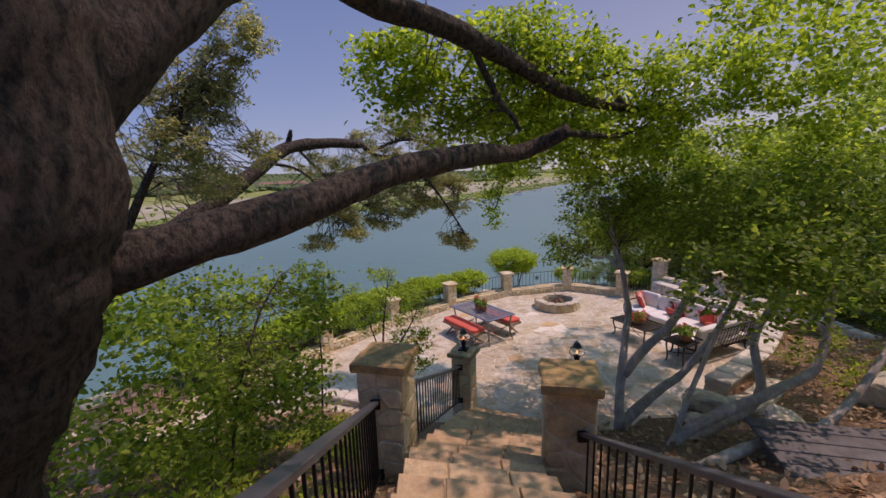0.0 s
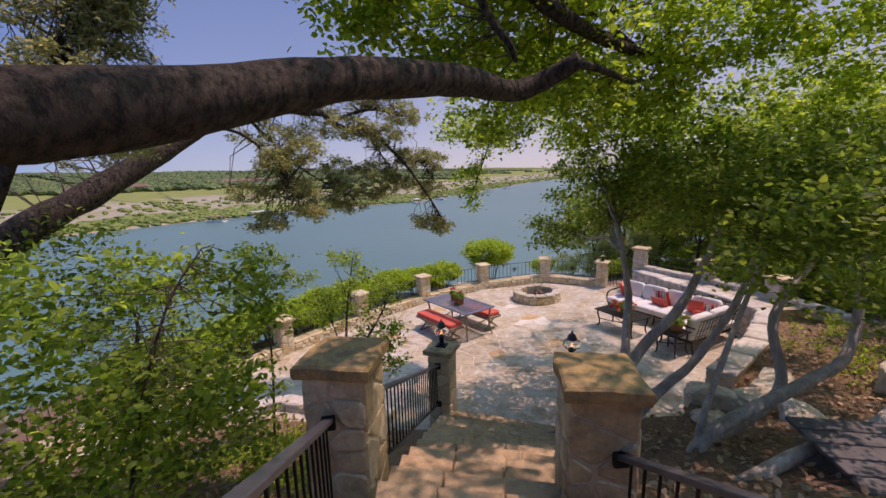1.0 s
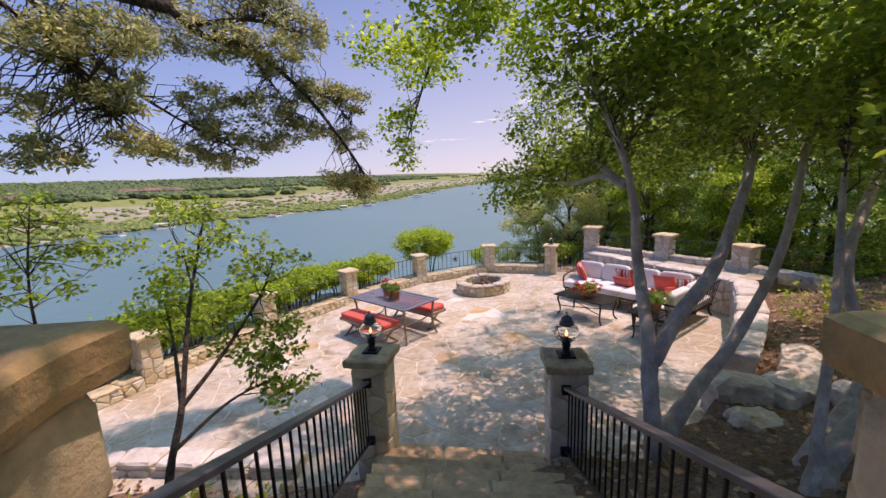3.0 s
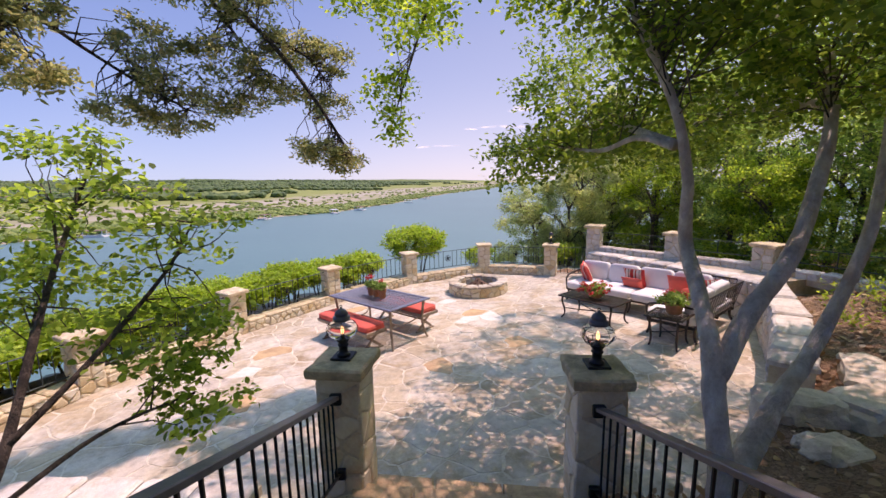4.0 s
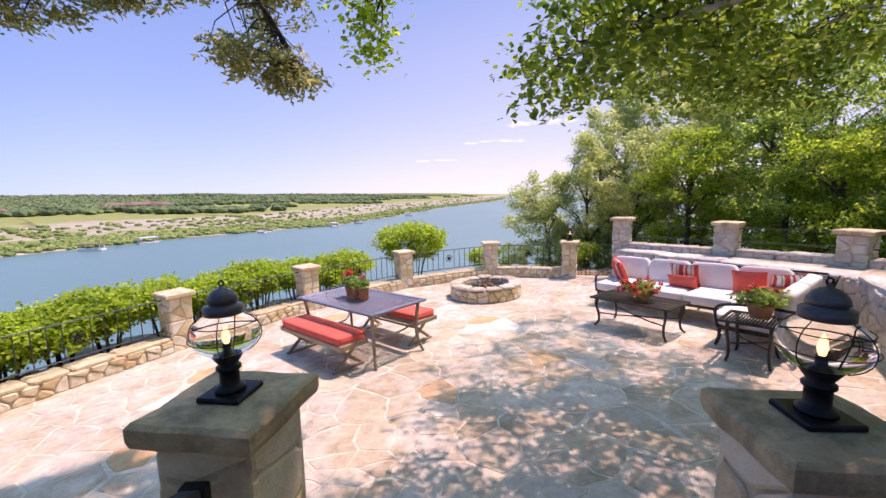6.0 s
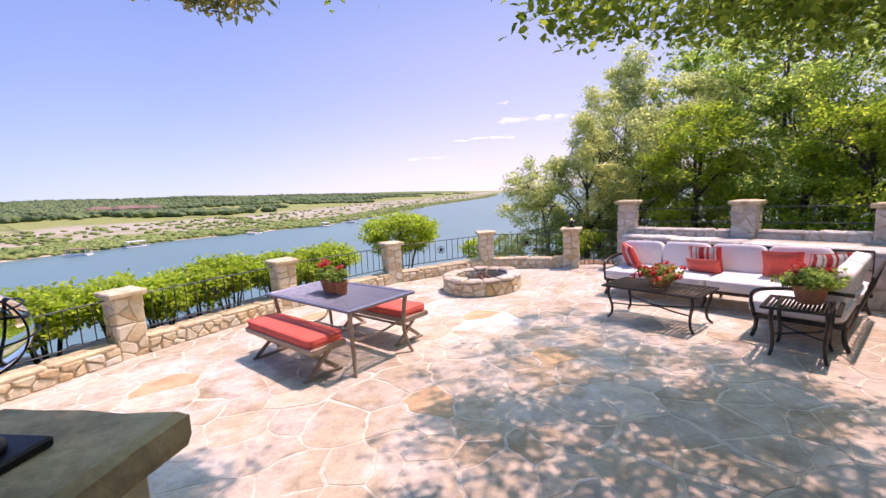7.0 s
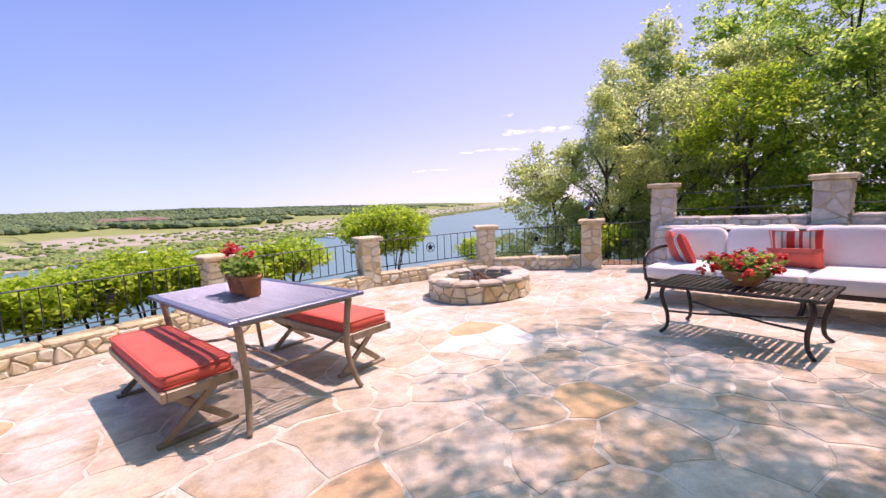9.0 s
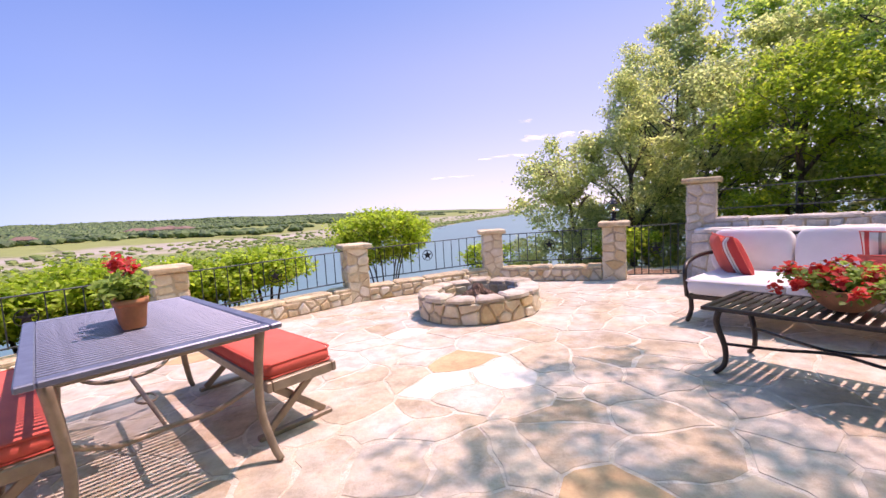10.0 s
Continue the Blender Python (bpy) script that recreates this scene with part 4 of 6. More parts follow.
def flower_pot(m4, label, r, h, blobs, flowers, seed, petal, bowl=False):
    root = thing("flower_pot", m4, label, "flower pot", "potted flowers")
    if bowl:
        body = Geo().lathe([(r * 0.45, 0), (r * 0.5, 0.005), (r * 0.85, h * 0.5), (r, h * 0.9), (r * 1.03, h), (r * 0.95, h), (r * 0.9, h * 0.88), (0.001, h * 0.85)], 24)
    else:
        body = pot_geo(r, h)
    part("pot", body, M_TERRA, root, "terracotta pot", True)
    part("soil", Geo().lathe([(r * 0.9, h * 0.85), (r * 0.5, h * 0.9), (0.001, h * 0.91)], 14), M_SOIL, root)
    rr = np.random.RandomState(seed)
    cl = clumps(blobs, rr, shell=0.3)
    part("foliage", leaf_mesh("foliage", leaves_round(cl, 12, 0.022, rr), 0.038, 0.8, M_POTLEAF, rr), M_POTLEAF, root)["kind"] = "stuff"
    g = Geo()
    for c in cl[::2]:
        g.tube([(0, 0, h * 0.85), tuple(np.array([c[0] * 0.4, c[1] * 0.4, (h + c[2]) / 2])), tuple(c)], [0.004, 0.003, 0.002], 4, False)
    part("stems", g, M_POTLEAF, root)["kind"] = "stuff"
    for f in flowers:
        part("blossom", leaf_mesh("blossom", np.array(f) + rr.normal(size=(26, 3)) * 0.017, 0.034, 0.95, petal, rr), petal, root, "cluster of red petals")
    return root


TOP = 0.738
for i, (x, y, r, h) in enumerate(((0.91, 11.14, 0.075, 0.15), (0.99, 10.98, 0.072, 0.15), (1.08, 10.83, 0.08, 0.16))):
    flower_pot(on_floor(x, y, 20 * i, TOP), "terracotta pot of coral-red geraniums on the table", r, h,
               [((0, 0, h + 0.07), (0.10, 0.10, 0.06), 26)], [(0.03, 0.02, h + 0.20), (-0.05, 0.0, h + 0.18), (0.0, -0.06, h + 0.21)] if i == 0 else [(0.03, 0.03, h + 0.16)] if i == 2 else [], 300 + i, M_PINK)


# ---------------------------------------------------------------- coffee table and side table
def low_table(m4, name, label, L, W, H, slats, mat):
    root = thing(name, m4, label, "table")
    fr = Geo()
    for sy in (-1, 1):
        fr.box((0, sy * (W / 2 - 0.018), H - 0.013), (L, 0.036, 0.026), 0.005)
    for sx in (-1, 1):
        fr.box((sx * (L / 2 - 0.018), 0, H - 0.013), (0.036, W - 0.07, 0.026), 0.005)
    part("tabletop_frame", fr, mat, root)
    me = Geo().box((0, 0, 0), ((L - 0.14) / slats * 0.72, W - 0.07, 0.012), 0.003).mesh("slat", mat)
    for i in range(slats):
        part("slat", me, mat, root).matrix_local = pose(-L / 2 + 0.07 + i * (L - 0.14) / (slats - 1), 0, H - 0.010)
    for sx in (-1, 1):
        for sy in (-1, 1):
            x, y = sx * (L / 2 - 0.09), sy * (W / 2 - 0.06)
            pts = smooth_path([(x, y, H - 0.02), (x * 1.03, y * 1.04, H * 0.75), (x * 0.96, y * 0.95, H * 0.4), (x * 0.97, y * 0.97, H * 0.15), (x * 1.06, y * 1.1, 0.008)], 4)
            part("leg", Geo().tube(pts, [0.021 - 0.006 * i / (len(pts) - 1) for i in range(len(pts))], 8), mat, root, smooth=True)
    for sy in (-1, 1):
        pts = smooth_path([(-L / 2 + 0.1, sy * (W / 2 - 0.07), H * 0.45), (-L * 0.2, sy * W * 0.2, H * 0.42), (0, sy * 0.02, H * 0.42), (L * 0.2, sy * W * 0.2, H * 0.42), (L / 2 - 0.1, sy * (W / 2 - 0.07), H * 0.45)], 4)
        part("stretcher", Geo().tube(pts, 0.010, 6), mat, root, smooth=True)
    return root


low_table(on_floor(5.0, 10.06, -69.5), "coffee_table", "dark bronze slatted metal coffee table before the sofa", 1.2, 0.62, 0.46, 20, M_DARKB)
low_table(on_floor(5.35, 8.62, -64), "side_table", "small dark metal side table carrying a flower pot", 0.58, 0.54, 0.51, 15, M_DARKB)
rr = random.Random(5)
flower_pot(on_floor(5.01, 10.04, 0, 0.462), "wide terracotta bowl of trailing red petunias on the coffee table", 0.17, 0.13,
           [((0, 0, 0.17), (0.26, 0.26, 0.09), 80)], [(rr.uniform(-0.24, 0.24), rr.uniform(-0.24, 0.24), rr.uniform(0.12, 0.27)) for _ in range(24)], 310, M_PETAL, True)
flower_pot(on_floor(5.42, 8.62, 0, 0.512), "round terracotta pot with bushy green geraniums on the side table", 0.15, 0.19,
           [((0, 0, 0.25), (0.27, 0.27, 0.09), 90)], [(0.05, 0.1, 0.34), (-0.12, 0.05, 0.32), (0.16, -0.06, 0.3)], 311, M_PINK)


# ---------------------------------------------------------------- sectional sofa
def sofa():
    root = thing("sectional_sofa", on_floor(7.2, 9.02, 112.4), "L-shaped outdoor sectional sofa with white cushions on a dark metal frame", "sofa")
    A, B, D = 3.0, 1.62, 0.80
    fr = Geo()
    for y in (0.06, D - 0.03):
        fr.box((A / 2, y, 0.25), (A, 0.035, 0.045), 0.006)
    for x in (0.06, D - 0.03):
        fr.box((x, B / 2 + 0.02, 0.25), (0.035, B - 0.05, 0.045), 0.006)
    for x in (A - 0.02, 1.55):
        fr.box((x, D / 2, 0.25), (0.035, D - 0.07, 0.045), 0.006)
    fr.box((D / 2, B - 0.02, 0.25), (D - 0.07, 0.035, 0.045), 0.006)
    part("seat_frame", fr, M_DARKB, root)
    for x, y in ((0.06, 0.06), (0.06, B - 0.04), (D - 0.03, B - 0.04), (A - 0.03, 0.06), (A - 0.03, D - 0.03), (1.55, D - 0.03), (1.55, 0.06), (D - 0.03, D - 0.03)):
        pts = smooth_path([(x, y, 0.25), (x, y, 0.12), (x + (0.03 if x > 0.5 else -0.04), y + (0.03 if y > 0.5 else -0.04), 0.01)], 4)
        part("leg", Geo().tube(pts, [0.022] * (len(pts) - 1) + [0.016], 8), M_DARKB, root, smooth=True)
    back = Geo()
    for u, fx in ((A, True), (B, False)):
        p = lambda a, z, o: (a, -0.02 - o, z) if fx else (-0.02 - o, a, z)
        back.tube([p(0.02, 0.76, 0.09), p(u - 0.02, 0.76, 0.09)], 0.016, 6)
        n = int(u / 0.115)
        for i in range(n + 1):
            a = 0.02 + (u - 0.04) * i / n
            back.tube([p(a, 0.25, -0.05), p(a, 0.5, 0.02), p(a, 0.76, 0.09)], 0.007, 5)
        for z, o in ((0.40, 0.0), (0.54, 0.03), (0.68, 0.06)):
            back.tube([p(0.02, z, o), p(u - 0.02, z, o)], 0.006, 5)
    part("back_frame", back, M_DARKB, root, "dark metal lattice back")
    for arm in (0, 1):
        if arm == 0:
            pts = [(A, 0.0, 0.58), (A + 0.02, 0.3, 0.60), (A + 0.02, 0.62, 0.58), (A, 0.80, 0.5), (A, 0.78, 0.25)]
        else:
            pts = [(0.0, B, 0.58), (0.3, B + 0.02, 0.60), (0.62, B + 0.02, 0.58), (0.80, B, 0.5), (0.78, B, 0.25)]
        part("armrest", Geo().tube(smooth_path(pts, 5), 0.02, 8), M_DARKB, root, smooth=True)
    lean = 12
    w = (A - D) / 3
    seats = [((0.02 + D / 2, D / 2 + 0.02), (D, D))] + [((D + w * (i + 0.5), D / 2 + 0.05), (w - 0.01, D)) for i in range(3)] + [((D / 2 + 0.05, (D + B) / 2 + 0.01), (D, B - D))]
    for (x, y), (sx, sy) in seats:
        cu = part("seat_cushion", cushion_geo((sx, sy, 0.17), (x, y, 0.355), 0.2, None, 28, 10), M_WHITE, root, smooth=True)
        part("piping", piping_geo((sx, sy), (x, y, 0.41), 0.006), M_WHITE, cu)
    n = 4
    w = (A + 0.03 - 0.34) / n
    for i in range(n):
        mm = pose(0.34 + w * (i + 0.5), 0.09, 0.605, lean)
        cu = part("back_cushion", cushion_geo((w - 0.01, 0.17, 0.43), (0, 0, 0), 0.25, mm, 24, 10), M_WHITE, root, smooth=True)
    w = (B - 0.2) / 2
    for i in range(2):
        mm = pose(0.12, 0.22 + w * (i + 0.5), 0.605, 0, -lean)
        part("back_cushion", cushion_geo((0.17, w - 0.01, 0.43), (0, 0, 0), 0.25, mm, 24, 10), M_WHITE, root, smooth=True)
    return root


so = sofa()
SOFA = so.matrix_world.copy()


def lean_pillow(u, v, turn, tip, mat, label, s=(0.42, 0.42, 0.14), z=0.60):
    scatter_pillow(SOFA @ pose(u, v, z, 0, 0, turn) @ pose(0, 0, 0, 90 - tip), mat, label, s)


lean_pillow(2.86, 0.30, -62, 18, M_RED, "plain red throw pillow leaning on the sofa arm")
lean_pillow(2.74, 0.40, -52, 22, M_STRIPE, "red, cream and brown striped throw pillow", (0.44, 0.42, 0.14))
lean_pillow(1.70, 0.27, 4, 20, M_STRIPE, "red and cream striped throw pillow", (0.42, 0.44, 0.14))
lean_pillow(1.68, 0.42, 0, 26, M_RED, "small red lumbar pillow", (0.44, 0.23, 0.12), 0.53)
lean_pillow(0.80, 0.33, 8, 22, M_RED, "plain red square throw pillow")
lean_pillow(0.38, 0.34, 40, 20, M_STRIPE, "red and cream striped throw pillow", (0.42, 0.42, 0.14))
lean_pillow(0.50, 0.52, 40, 28, M_RED, "small red lumbar pillow", (0.42, 0.23, 0.12), 0.53)


# ---------------------------------------------------------------- fire pit
def fire_pit(x, y, R=0.74, H=0.30):
    root = thing("fire_pit", on_floor(x, y), "round rubble stone fire pit holding split logs", "fire pit")
    n = 40
    ring = [(R - 0.02, 0), (R - 0.02, H - 0.05), (R - 0.24, H - 0.05), (R - 0.24, -0.1)]
    g = Geo()
    g.v = [(r * math.cos(2 * math.pi * k / n), r * math.sin(2 * math.pi * k / n), z) for r, z in ring for k in range(n)]
    g.f = [(j * n + k, j * n + (k + 1) % n, (j + 1) * n + (k + 1) % n, (j + 1) * n + k) for j in range(3) for k in range(n)]
    part("core", g, M_JOINT, root)

    def round_at(u, v, d, base):
        a = u / R
        return Vector(((base + d) * math.cos(a), (base + d) * math.sin(a), v))
    stone_face(root, 2 * math.pi * R, H - 0.06, 0.17, lambda u, v, d: round_at(u, v, d, R - 0.025), M_STONE, 0.035, 401)
    stone_face(root, 2 * math.pi * R, H - 0.06, 0.2, lambda u, v, d: round_at(-u, v, -d, R - 0.225), M_STONE, 0.03, 402)
    r = random.Random(3)
    k = 13
    for i in range(k):
        a0, a1 = 2 * math.pi * i / k, 2 * math.pi * (i + 1) / k
        g = Geo()
        poly = [(a0, R - 0.25), ((a0 + a1) / 2, R - 0.26), (a1, R - 0.25), (a1, R + 0.015), ((a0 + a1) / 2, R + 0.03), (a0, R + 0.015)]
        poly = [(a * R, rad) for a, rad in poly]
        pebble(poly[::-1], 0.055, 0.008, lambda u, v, d: Vector((v * math.cos(u / R), v * math.sin(u / R), H - 0.055 + max(d, 0))), g, r)
        part("coping_stone", g, M_FLAG, root)
    part("ash_bed", Geo().lathe([(R - 0.22, 0.02), (0.2, 0.05), (0.001, 0.06)], 24), M_SOIL, root)
    return root


PIT = (3.78, 13.1)
fire_pit(*PIT)
for i in range(6):
    a = i * 1.05 + 0.3
    p0 = Vector((0.33 * math.cos(a), 0.33 * math.sin(a), 0.07))
    p1 = Vector((-0.06 * math.cos(a + 0.5), -0.06 * math.sin(a + 0.5), 0.30))
    g = Geo().tube([p0, (p0 + p1) / 2 + Vector((0, 0, 0.01)), p1], [0.045, 0.05, 0.042], 9)
    lg = solid("firewood_log", g, M_LOG, "split reddish firewood log stacked in the fire pit", "log", group="firewood")
    lg.matrix_world = on_floor(*PIT)


# ---------------------------------------------------------------- lanterns on the stair pillars
def lantern(m4):
    root = thing("pillar_lantern", m4, "black nautical globe lantern on a stone pillar", "lantern", "pillar lanterns")
    part("base_plate", Geo().box((0, 0, 0.0125), (0.19, 0.19, 0.025), 0.006), M_IRON, root)
    part("pedestal", Geo().lathe([(0.062, 0.025), (0.062, 0.038), (0.046, 0.05), (0.040, 0.055), (0.040, 0.115), (0.05, 0.12), (0.05, 0.132), (0.036, 0.14), (0.066, 0.185), (0.07, 0.195), (0.05, 0.196)], 20), M_IRON, root, smooth=True)
    ga, gz = 0.135, 0.275
    prof = [(0.066, 0.19)] + [(ga * math.cos(b), gz + 0.098 * math.sin(b)) for b in np.linspace(-0.95, 1.0, 12)] + [(0.066, 0.365)]
    gl = Geo()
    n = 24
    gl.v = [(r * math.cos(2 * math.pi * k / n), r * math.sin(2 * math.pi * k / n), z) for r, z in prof for k in range(n)]
    gl.f = [(j * n + k, j * n + (k + 1) % n, (j + 1) * n + (k + 1) % n, (j + 1) * n + k) for j in range(len(prof) - 1) for k in range(n)]
    ob = part("globe", gl, M_GLASS, root, "clear glass globe", True)
    ob.visible_shadow = False
    cage = Geo()
    for z in (gz - 0.012, gz + 0.05):
        rr_ = ga * math.cos(math.asin((z - gz) / 0.098)) + 0.008
        cage.tube([(rr_ * math.cos(a), rr_ * math.sin(a), z) for a in np.linspace(0, 2 * math.pi, 25)], 0.0022, 5, False)
    for k in range(4):
        a = k * math.pi / 2 + 0.4
        cage.tube([((r + 0.007) * math.cos(a), (r + 0.007) * math.sin(a), z) for r, z in prof], 0.0022, 5, False)
    part("wire_cage", cage, M_IRON, root)
    part("burner", Geo().lathe([(0.045, 0.17), (0.03, 0.2), (0.016, 0.21), (0.016, 0.235)], 12), M_DARKB, root, smooth=True)
    part("bulb", Geo().lathe([(0.009, 0.235), (0.015, 0.255), (0.012, 0.275), (0.003, 0.30)], 12), M_BULB, root, smooth=True)
    part("hood", Geo().lathe([(0.066, 0.36), (0.078, 0.362), (0.078, 0.395), (0.055, 0.40), (0.055, 0.412), (0.062, 0.415), (0.058, 0.432), (0.045, 0.452), (0.024, 0.466), (0.01, 0.47), (0.008, 0.482)], 20), M_RAIL, root, smooth=True)
    part("finial", Geo().tube([(0.011 * math.cos(a), 0, 0.491 + 0.011 * math.sin(a)) for a in np.linspace(0, 2 * math.pi, 13)], 0.004, 5, False), M_IRON, root)
    return root


for (x, y), z, yaw in ((LOW_L, 1.247, -23), (LOW_R, 1.277, -19)):
    lantern(Matrix.Translation((x, y, z)) @ pose(0, 0, 0, 0, 0, yaw) @ Matrix.Scale(0.86, 4))
lantern(Matrix.Translation((-4.95, 8.2, fz(-4.95, 8.2) + 0.905)) @ pose(0, 0, 0, 0, 0, 40) @ Matrix.Scale(0.72, 4))
lantern(Matrix.Translation((6.28, 13.88, fz(6.28, 13.88) + 0.905)) @ pose(0, 0, 0, 0, 0, -40) @ Matrix.Scale(0.72, 4))


# ---------------------------------------------------------------- wooden bench below the slope
root = thing("wooden_platform", Matrix.Translation((3.72, 3.2, 1.74)) @ pose(0, 0, 0, 0, 0, -14), "weathered grey slatted wooden bench seat among leaf litter", "bench")
for i in range(5):
    part("board", Geo().box((0, -0.36 + i * 0.18, 0), (1.5, 0.165, 0.04), 0.006), M_WOOD, root)
for x in (-0.55, 0.55):
    part("leg", Geo().box((x, 0, -0.47), (0.09, 0.7, 0.9), 0.008), M_WOOD, root)


# ---------------------------------------------------------------- trees near the stairs
root, pts, b = tree("oak_tree", "great gnarled oak with a dark furrowed trunk and low spreading limbs", [
    ([(-2.4, 1.35, 1.8), (-2.3, 1.4, 3.0), (-1.98, 1.45, 3.65), (-1.74, 1.46, 4.1), (-1.62, 1.46, 4.5), (-1.6, 1.42, 5.1), (-1.75, 1.2, 6.6), (-2.0, 1.0, 8.0)], 0.45, 0.26),
    ([(-1.75, 1.5, 3.95), (-1.35, 1.78, 4.05), (-0.9, 2.35, 4.19), (-0.35, 3.0, 4.40), (0.3, 3.72, 4.53), (0.72, 4.2, 4.55), (1.0, 4.3, 4.63), (1.25, 4.1, 4.76)], 0.135, 0.07),
    ([(1.2, 4.1, 4.74), (1.55, 4.3, 4.72), (2.1, 4.9, 4.75), (2.7, 5.6, 4.9)], 0.04, 0.015),
    ([(-1.65, 1.5, 4.45), (-1.35, 1.75, 4.95), (-1.1, 2.3, 5.5), (-0.95, 3.0, 5.85), (-0.5, 3.7, 5.8), (0.0, 3.9, 5.7), (0.69, 4.3, 5.48), (1.43, 4.64, 5.18), (2.31, 5.2, 5.1), (3.26, 5.76, 5.12)], 0.2, 0.03),
    ([(0.3, 4.15, 5.6), (0.55, 4.2, 5.12), (0.72, 4.2, 4.9), (0.8, 4.3, 4.8)], 0.04, 0.02),
    ([(0.7, 4.3, 5.48), (1.2, 4.9, 5.5), (1.8, 5.2, 5.45), (2.4, 5.3, 5.6)], 0.03, 0.012),
    ([(-1.3, 1.8, 5.0), (-1.5, 2.6, 5.9), (-1.2, 3.4, 6.9), (-0.4, 4.2, 7.4)], 0.12, 0.03),
    ([(2.2, 5.1, 5.12), (2.3, 6.0, 5.5), (2.0, 7.6, 5.4), (1.6, 8.7, 4.8), (1.15, 9.1, 3.5)], 0.05, 0.008),
], M_OAKBARK)
crown_part("crown", root, local([
    ((-0.4, 4.8, 5.6), (0.5, 0.45, 0.4), 50), ((0.2, 4.9, 4.95), (0.4, 0.4, 0.3), 26), ((0.9, 5.0, 5.9), (0.8, 0.6, 0.35), 65), ((1.0, 5.2, 4.9), (0.5, 0.5, 0.35), 36), ((0.35, 4.8, 5.3), (0.75, 0.5, 0.45), 72), ((-0.45, 4.7, 5.45), (0.5, 0.4, 0.4), 29), ((-0.5, 4.6, 5.0), (0.25, 0.25, 0.3), 12), ((1.3, 4.9, 5.5), (0.7, 0.6, 0.4), 58), ((2.0, 5.2, 5.4), (0.8, 0.7, 0.55), 79), ((1.75, 4.9, 4.65), (0.5, 0.45, 0.35), 36), ((2.6, 5.4, 4.9), (0.7, 0.6, 0.5), 65), ((3.3, 5.3, 5.4), (0.9, 0.8, 0.6), 94), ((4.2, 5.0, 5.5), (0.9, 0.9, 0.6), 86), ((4.9, 4.8, 5.0), (0.9, 0.9, 0.7), 79),
    ((0.4, 3.6, 6.7), (1.2, 1.0, 0.4), 34), ((1.9, 3.6, 6.4), (1.2, 1.1, 0.45), 46), ((-1.0, 2.0, 7.4), (1.8, 1.6, 0.6), 50), ((0.8, 1.2, 6.8), (1.4, 1.4, 0.5), 44), ((2.6, 2.4, 6.2), (1.3, 1.3, 0.55), 60), ((3.4, 3.6, 5.8), (1.1, 1.0, 0.5), 60), ((2.4, 6.1, 4.5), (0.7, 0.6, 0.4), 40), ((3.3, 6.1, 4.55), (0.8, 0.7, 0.4), 44), ((4.3, 6.0, 4.6), (0.9, 0.8, 0.45), 44), ((5.3, 6.0, 4.6), (0.9, 0.8, 0.5), 40), ((1.7, 6.0, 4.9), (0.6, 0.6, 0.4), 36), ((0.7, 5.6, 4.6), (0.4, 0.4, 0.4), 24),
    ((1.5, 9.1, 4.7), (0.6, 0.5, 0.4), 28), ((1.13, 9.1, 3.35), (0.14, 0.14, 0.22), 9), ((1.1, 9.15, 3.8), (0.25, 0.25, 0.3), 16), ((0.75, 8.4, 4.7), (0.4, 0.4, 0.3), 20), ((1.35, 8.0, 4.5), (0.4, 0.4, 0.35), 22), ((2.4, 7.6, 4.5), (0.45, 0.4, 0.35), 24), ((2.3, 7.8, 5.1), (0.7, 0.7, 0.4), 36), ((2.1, 6.8, 5.2), (0.9, 0.9, 0.5), 79), ((1.4, 7.0, 4.6), (0.45, 0.5, 0.4), 32), ((0.9, 7.2, 5.4), (0.6, 0.6, 0.35), 36), ((1.1, 6.0, 5.1), (0.5, 0.5, 0.4), 36),
], b), 31, 0.105, 0.068, 0.62, M_OAK, 11, 0.15, pts, 0.5)

root, pts, b = tree("juniper_tree", "old juniper with a bare crooked limb and feathery dark foliage", [
    ([(-4.5, 3.3, 0.3), (-4.4, 4.1, 2.0), (-4.2, 5.0, 3.2), (-3.65, 5.9, 3.85), (-3.1, 6.7, 4.45), (-2.77, 7.4, 4.88), (-2.15, 7.95, 5.0), (-1.62, 8.35, 4.98)], 0.2, 0.075),
    ([(-1.62, 8.35, 4.98), (-1.32, 8.6, 4.76), (-0.9, 8.7, 4.7), (-0.3, 8.75, 4.2), (0.2, 8.65, 3.5), (0.55, 8.6, 2.9)], 0.05, 0.012),
    ([(-1.4, 8.6, 4.9), (-0.8, 9.0, 5.1), (-0.2, 9.2, 5.0)], 0.035, 0.012),
    ([(-2.77, 7.4, 4.86), (-2.72, 7.45, 5.05), (-2.66, 7.4, 5.2)], 0.075, 0.03),
    ([(-4.2, 4.9, 3.3), (-3.5, 5.0, 4.6), (-2.8, 5.0, 5.6)], 0.07, 0.015),
    ([(-2.7, 7.6, 4.95), (-2.4, 8.0, 4.5), (-2.1, 8.3, 4.1), (-1.6, 8.7, 3.7), (-1.2, 8.9, 3.45)], 0.03, 0.008),
    ([(-2.9, 6.9, 4.62), (-2.4, 6.8, 4.5), (-1.95, 6.8, 4.1), (-1.7, 6.9, 3.6)], 0.028, 0.008),
    ([(-0.9, 8.7, 4.7), (-0.6, 8.9, 4.2), (-0.3, 9.0, 3.8)], 0.02, 0.007),
    ([(-0.3, 8.75, 4.2), (0.1, 9.0, 4.1), (0.35, 9.2, 3.8)], 0.018, 0.006),
], M_OAKBARK)
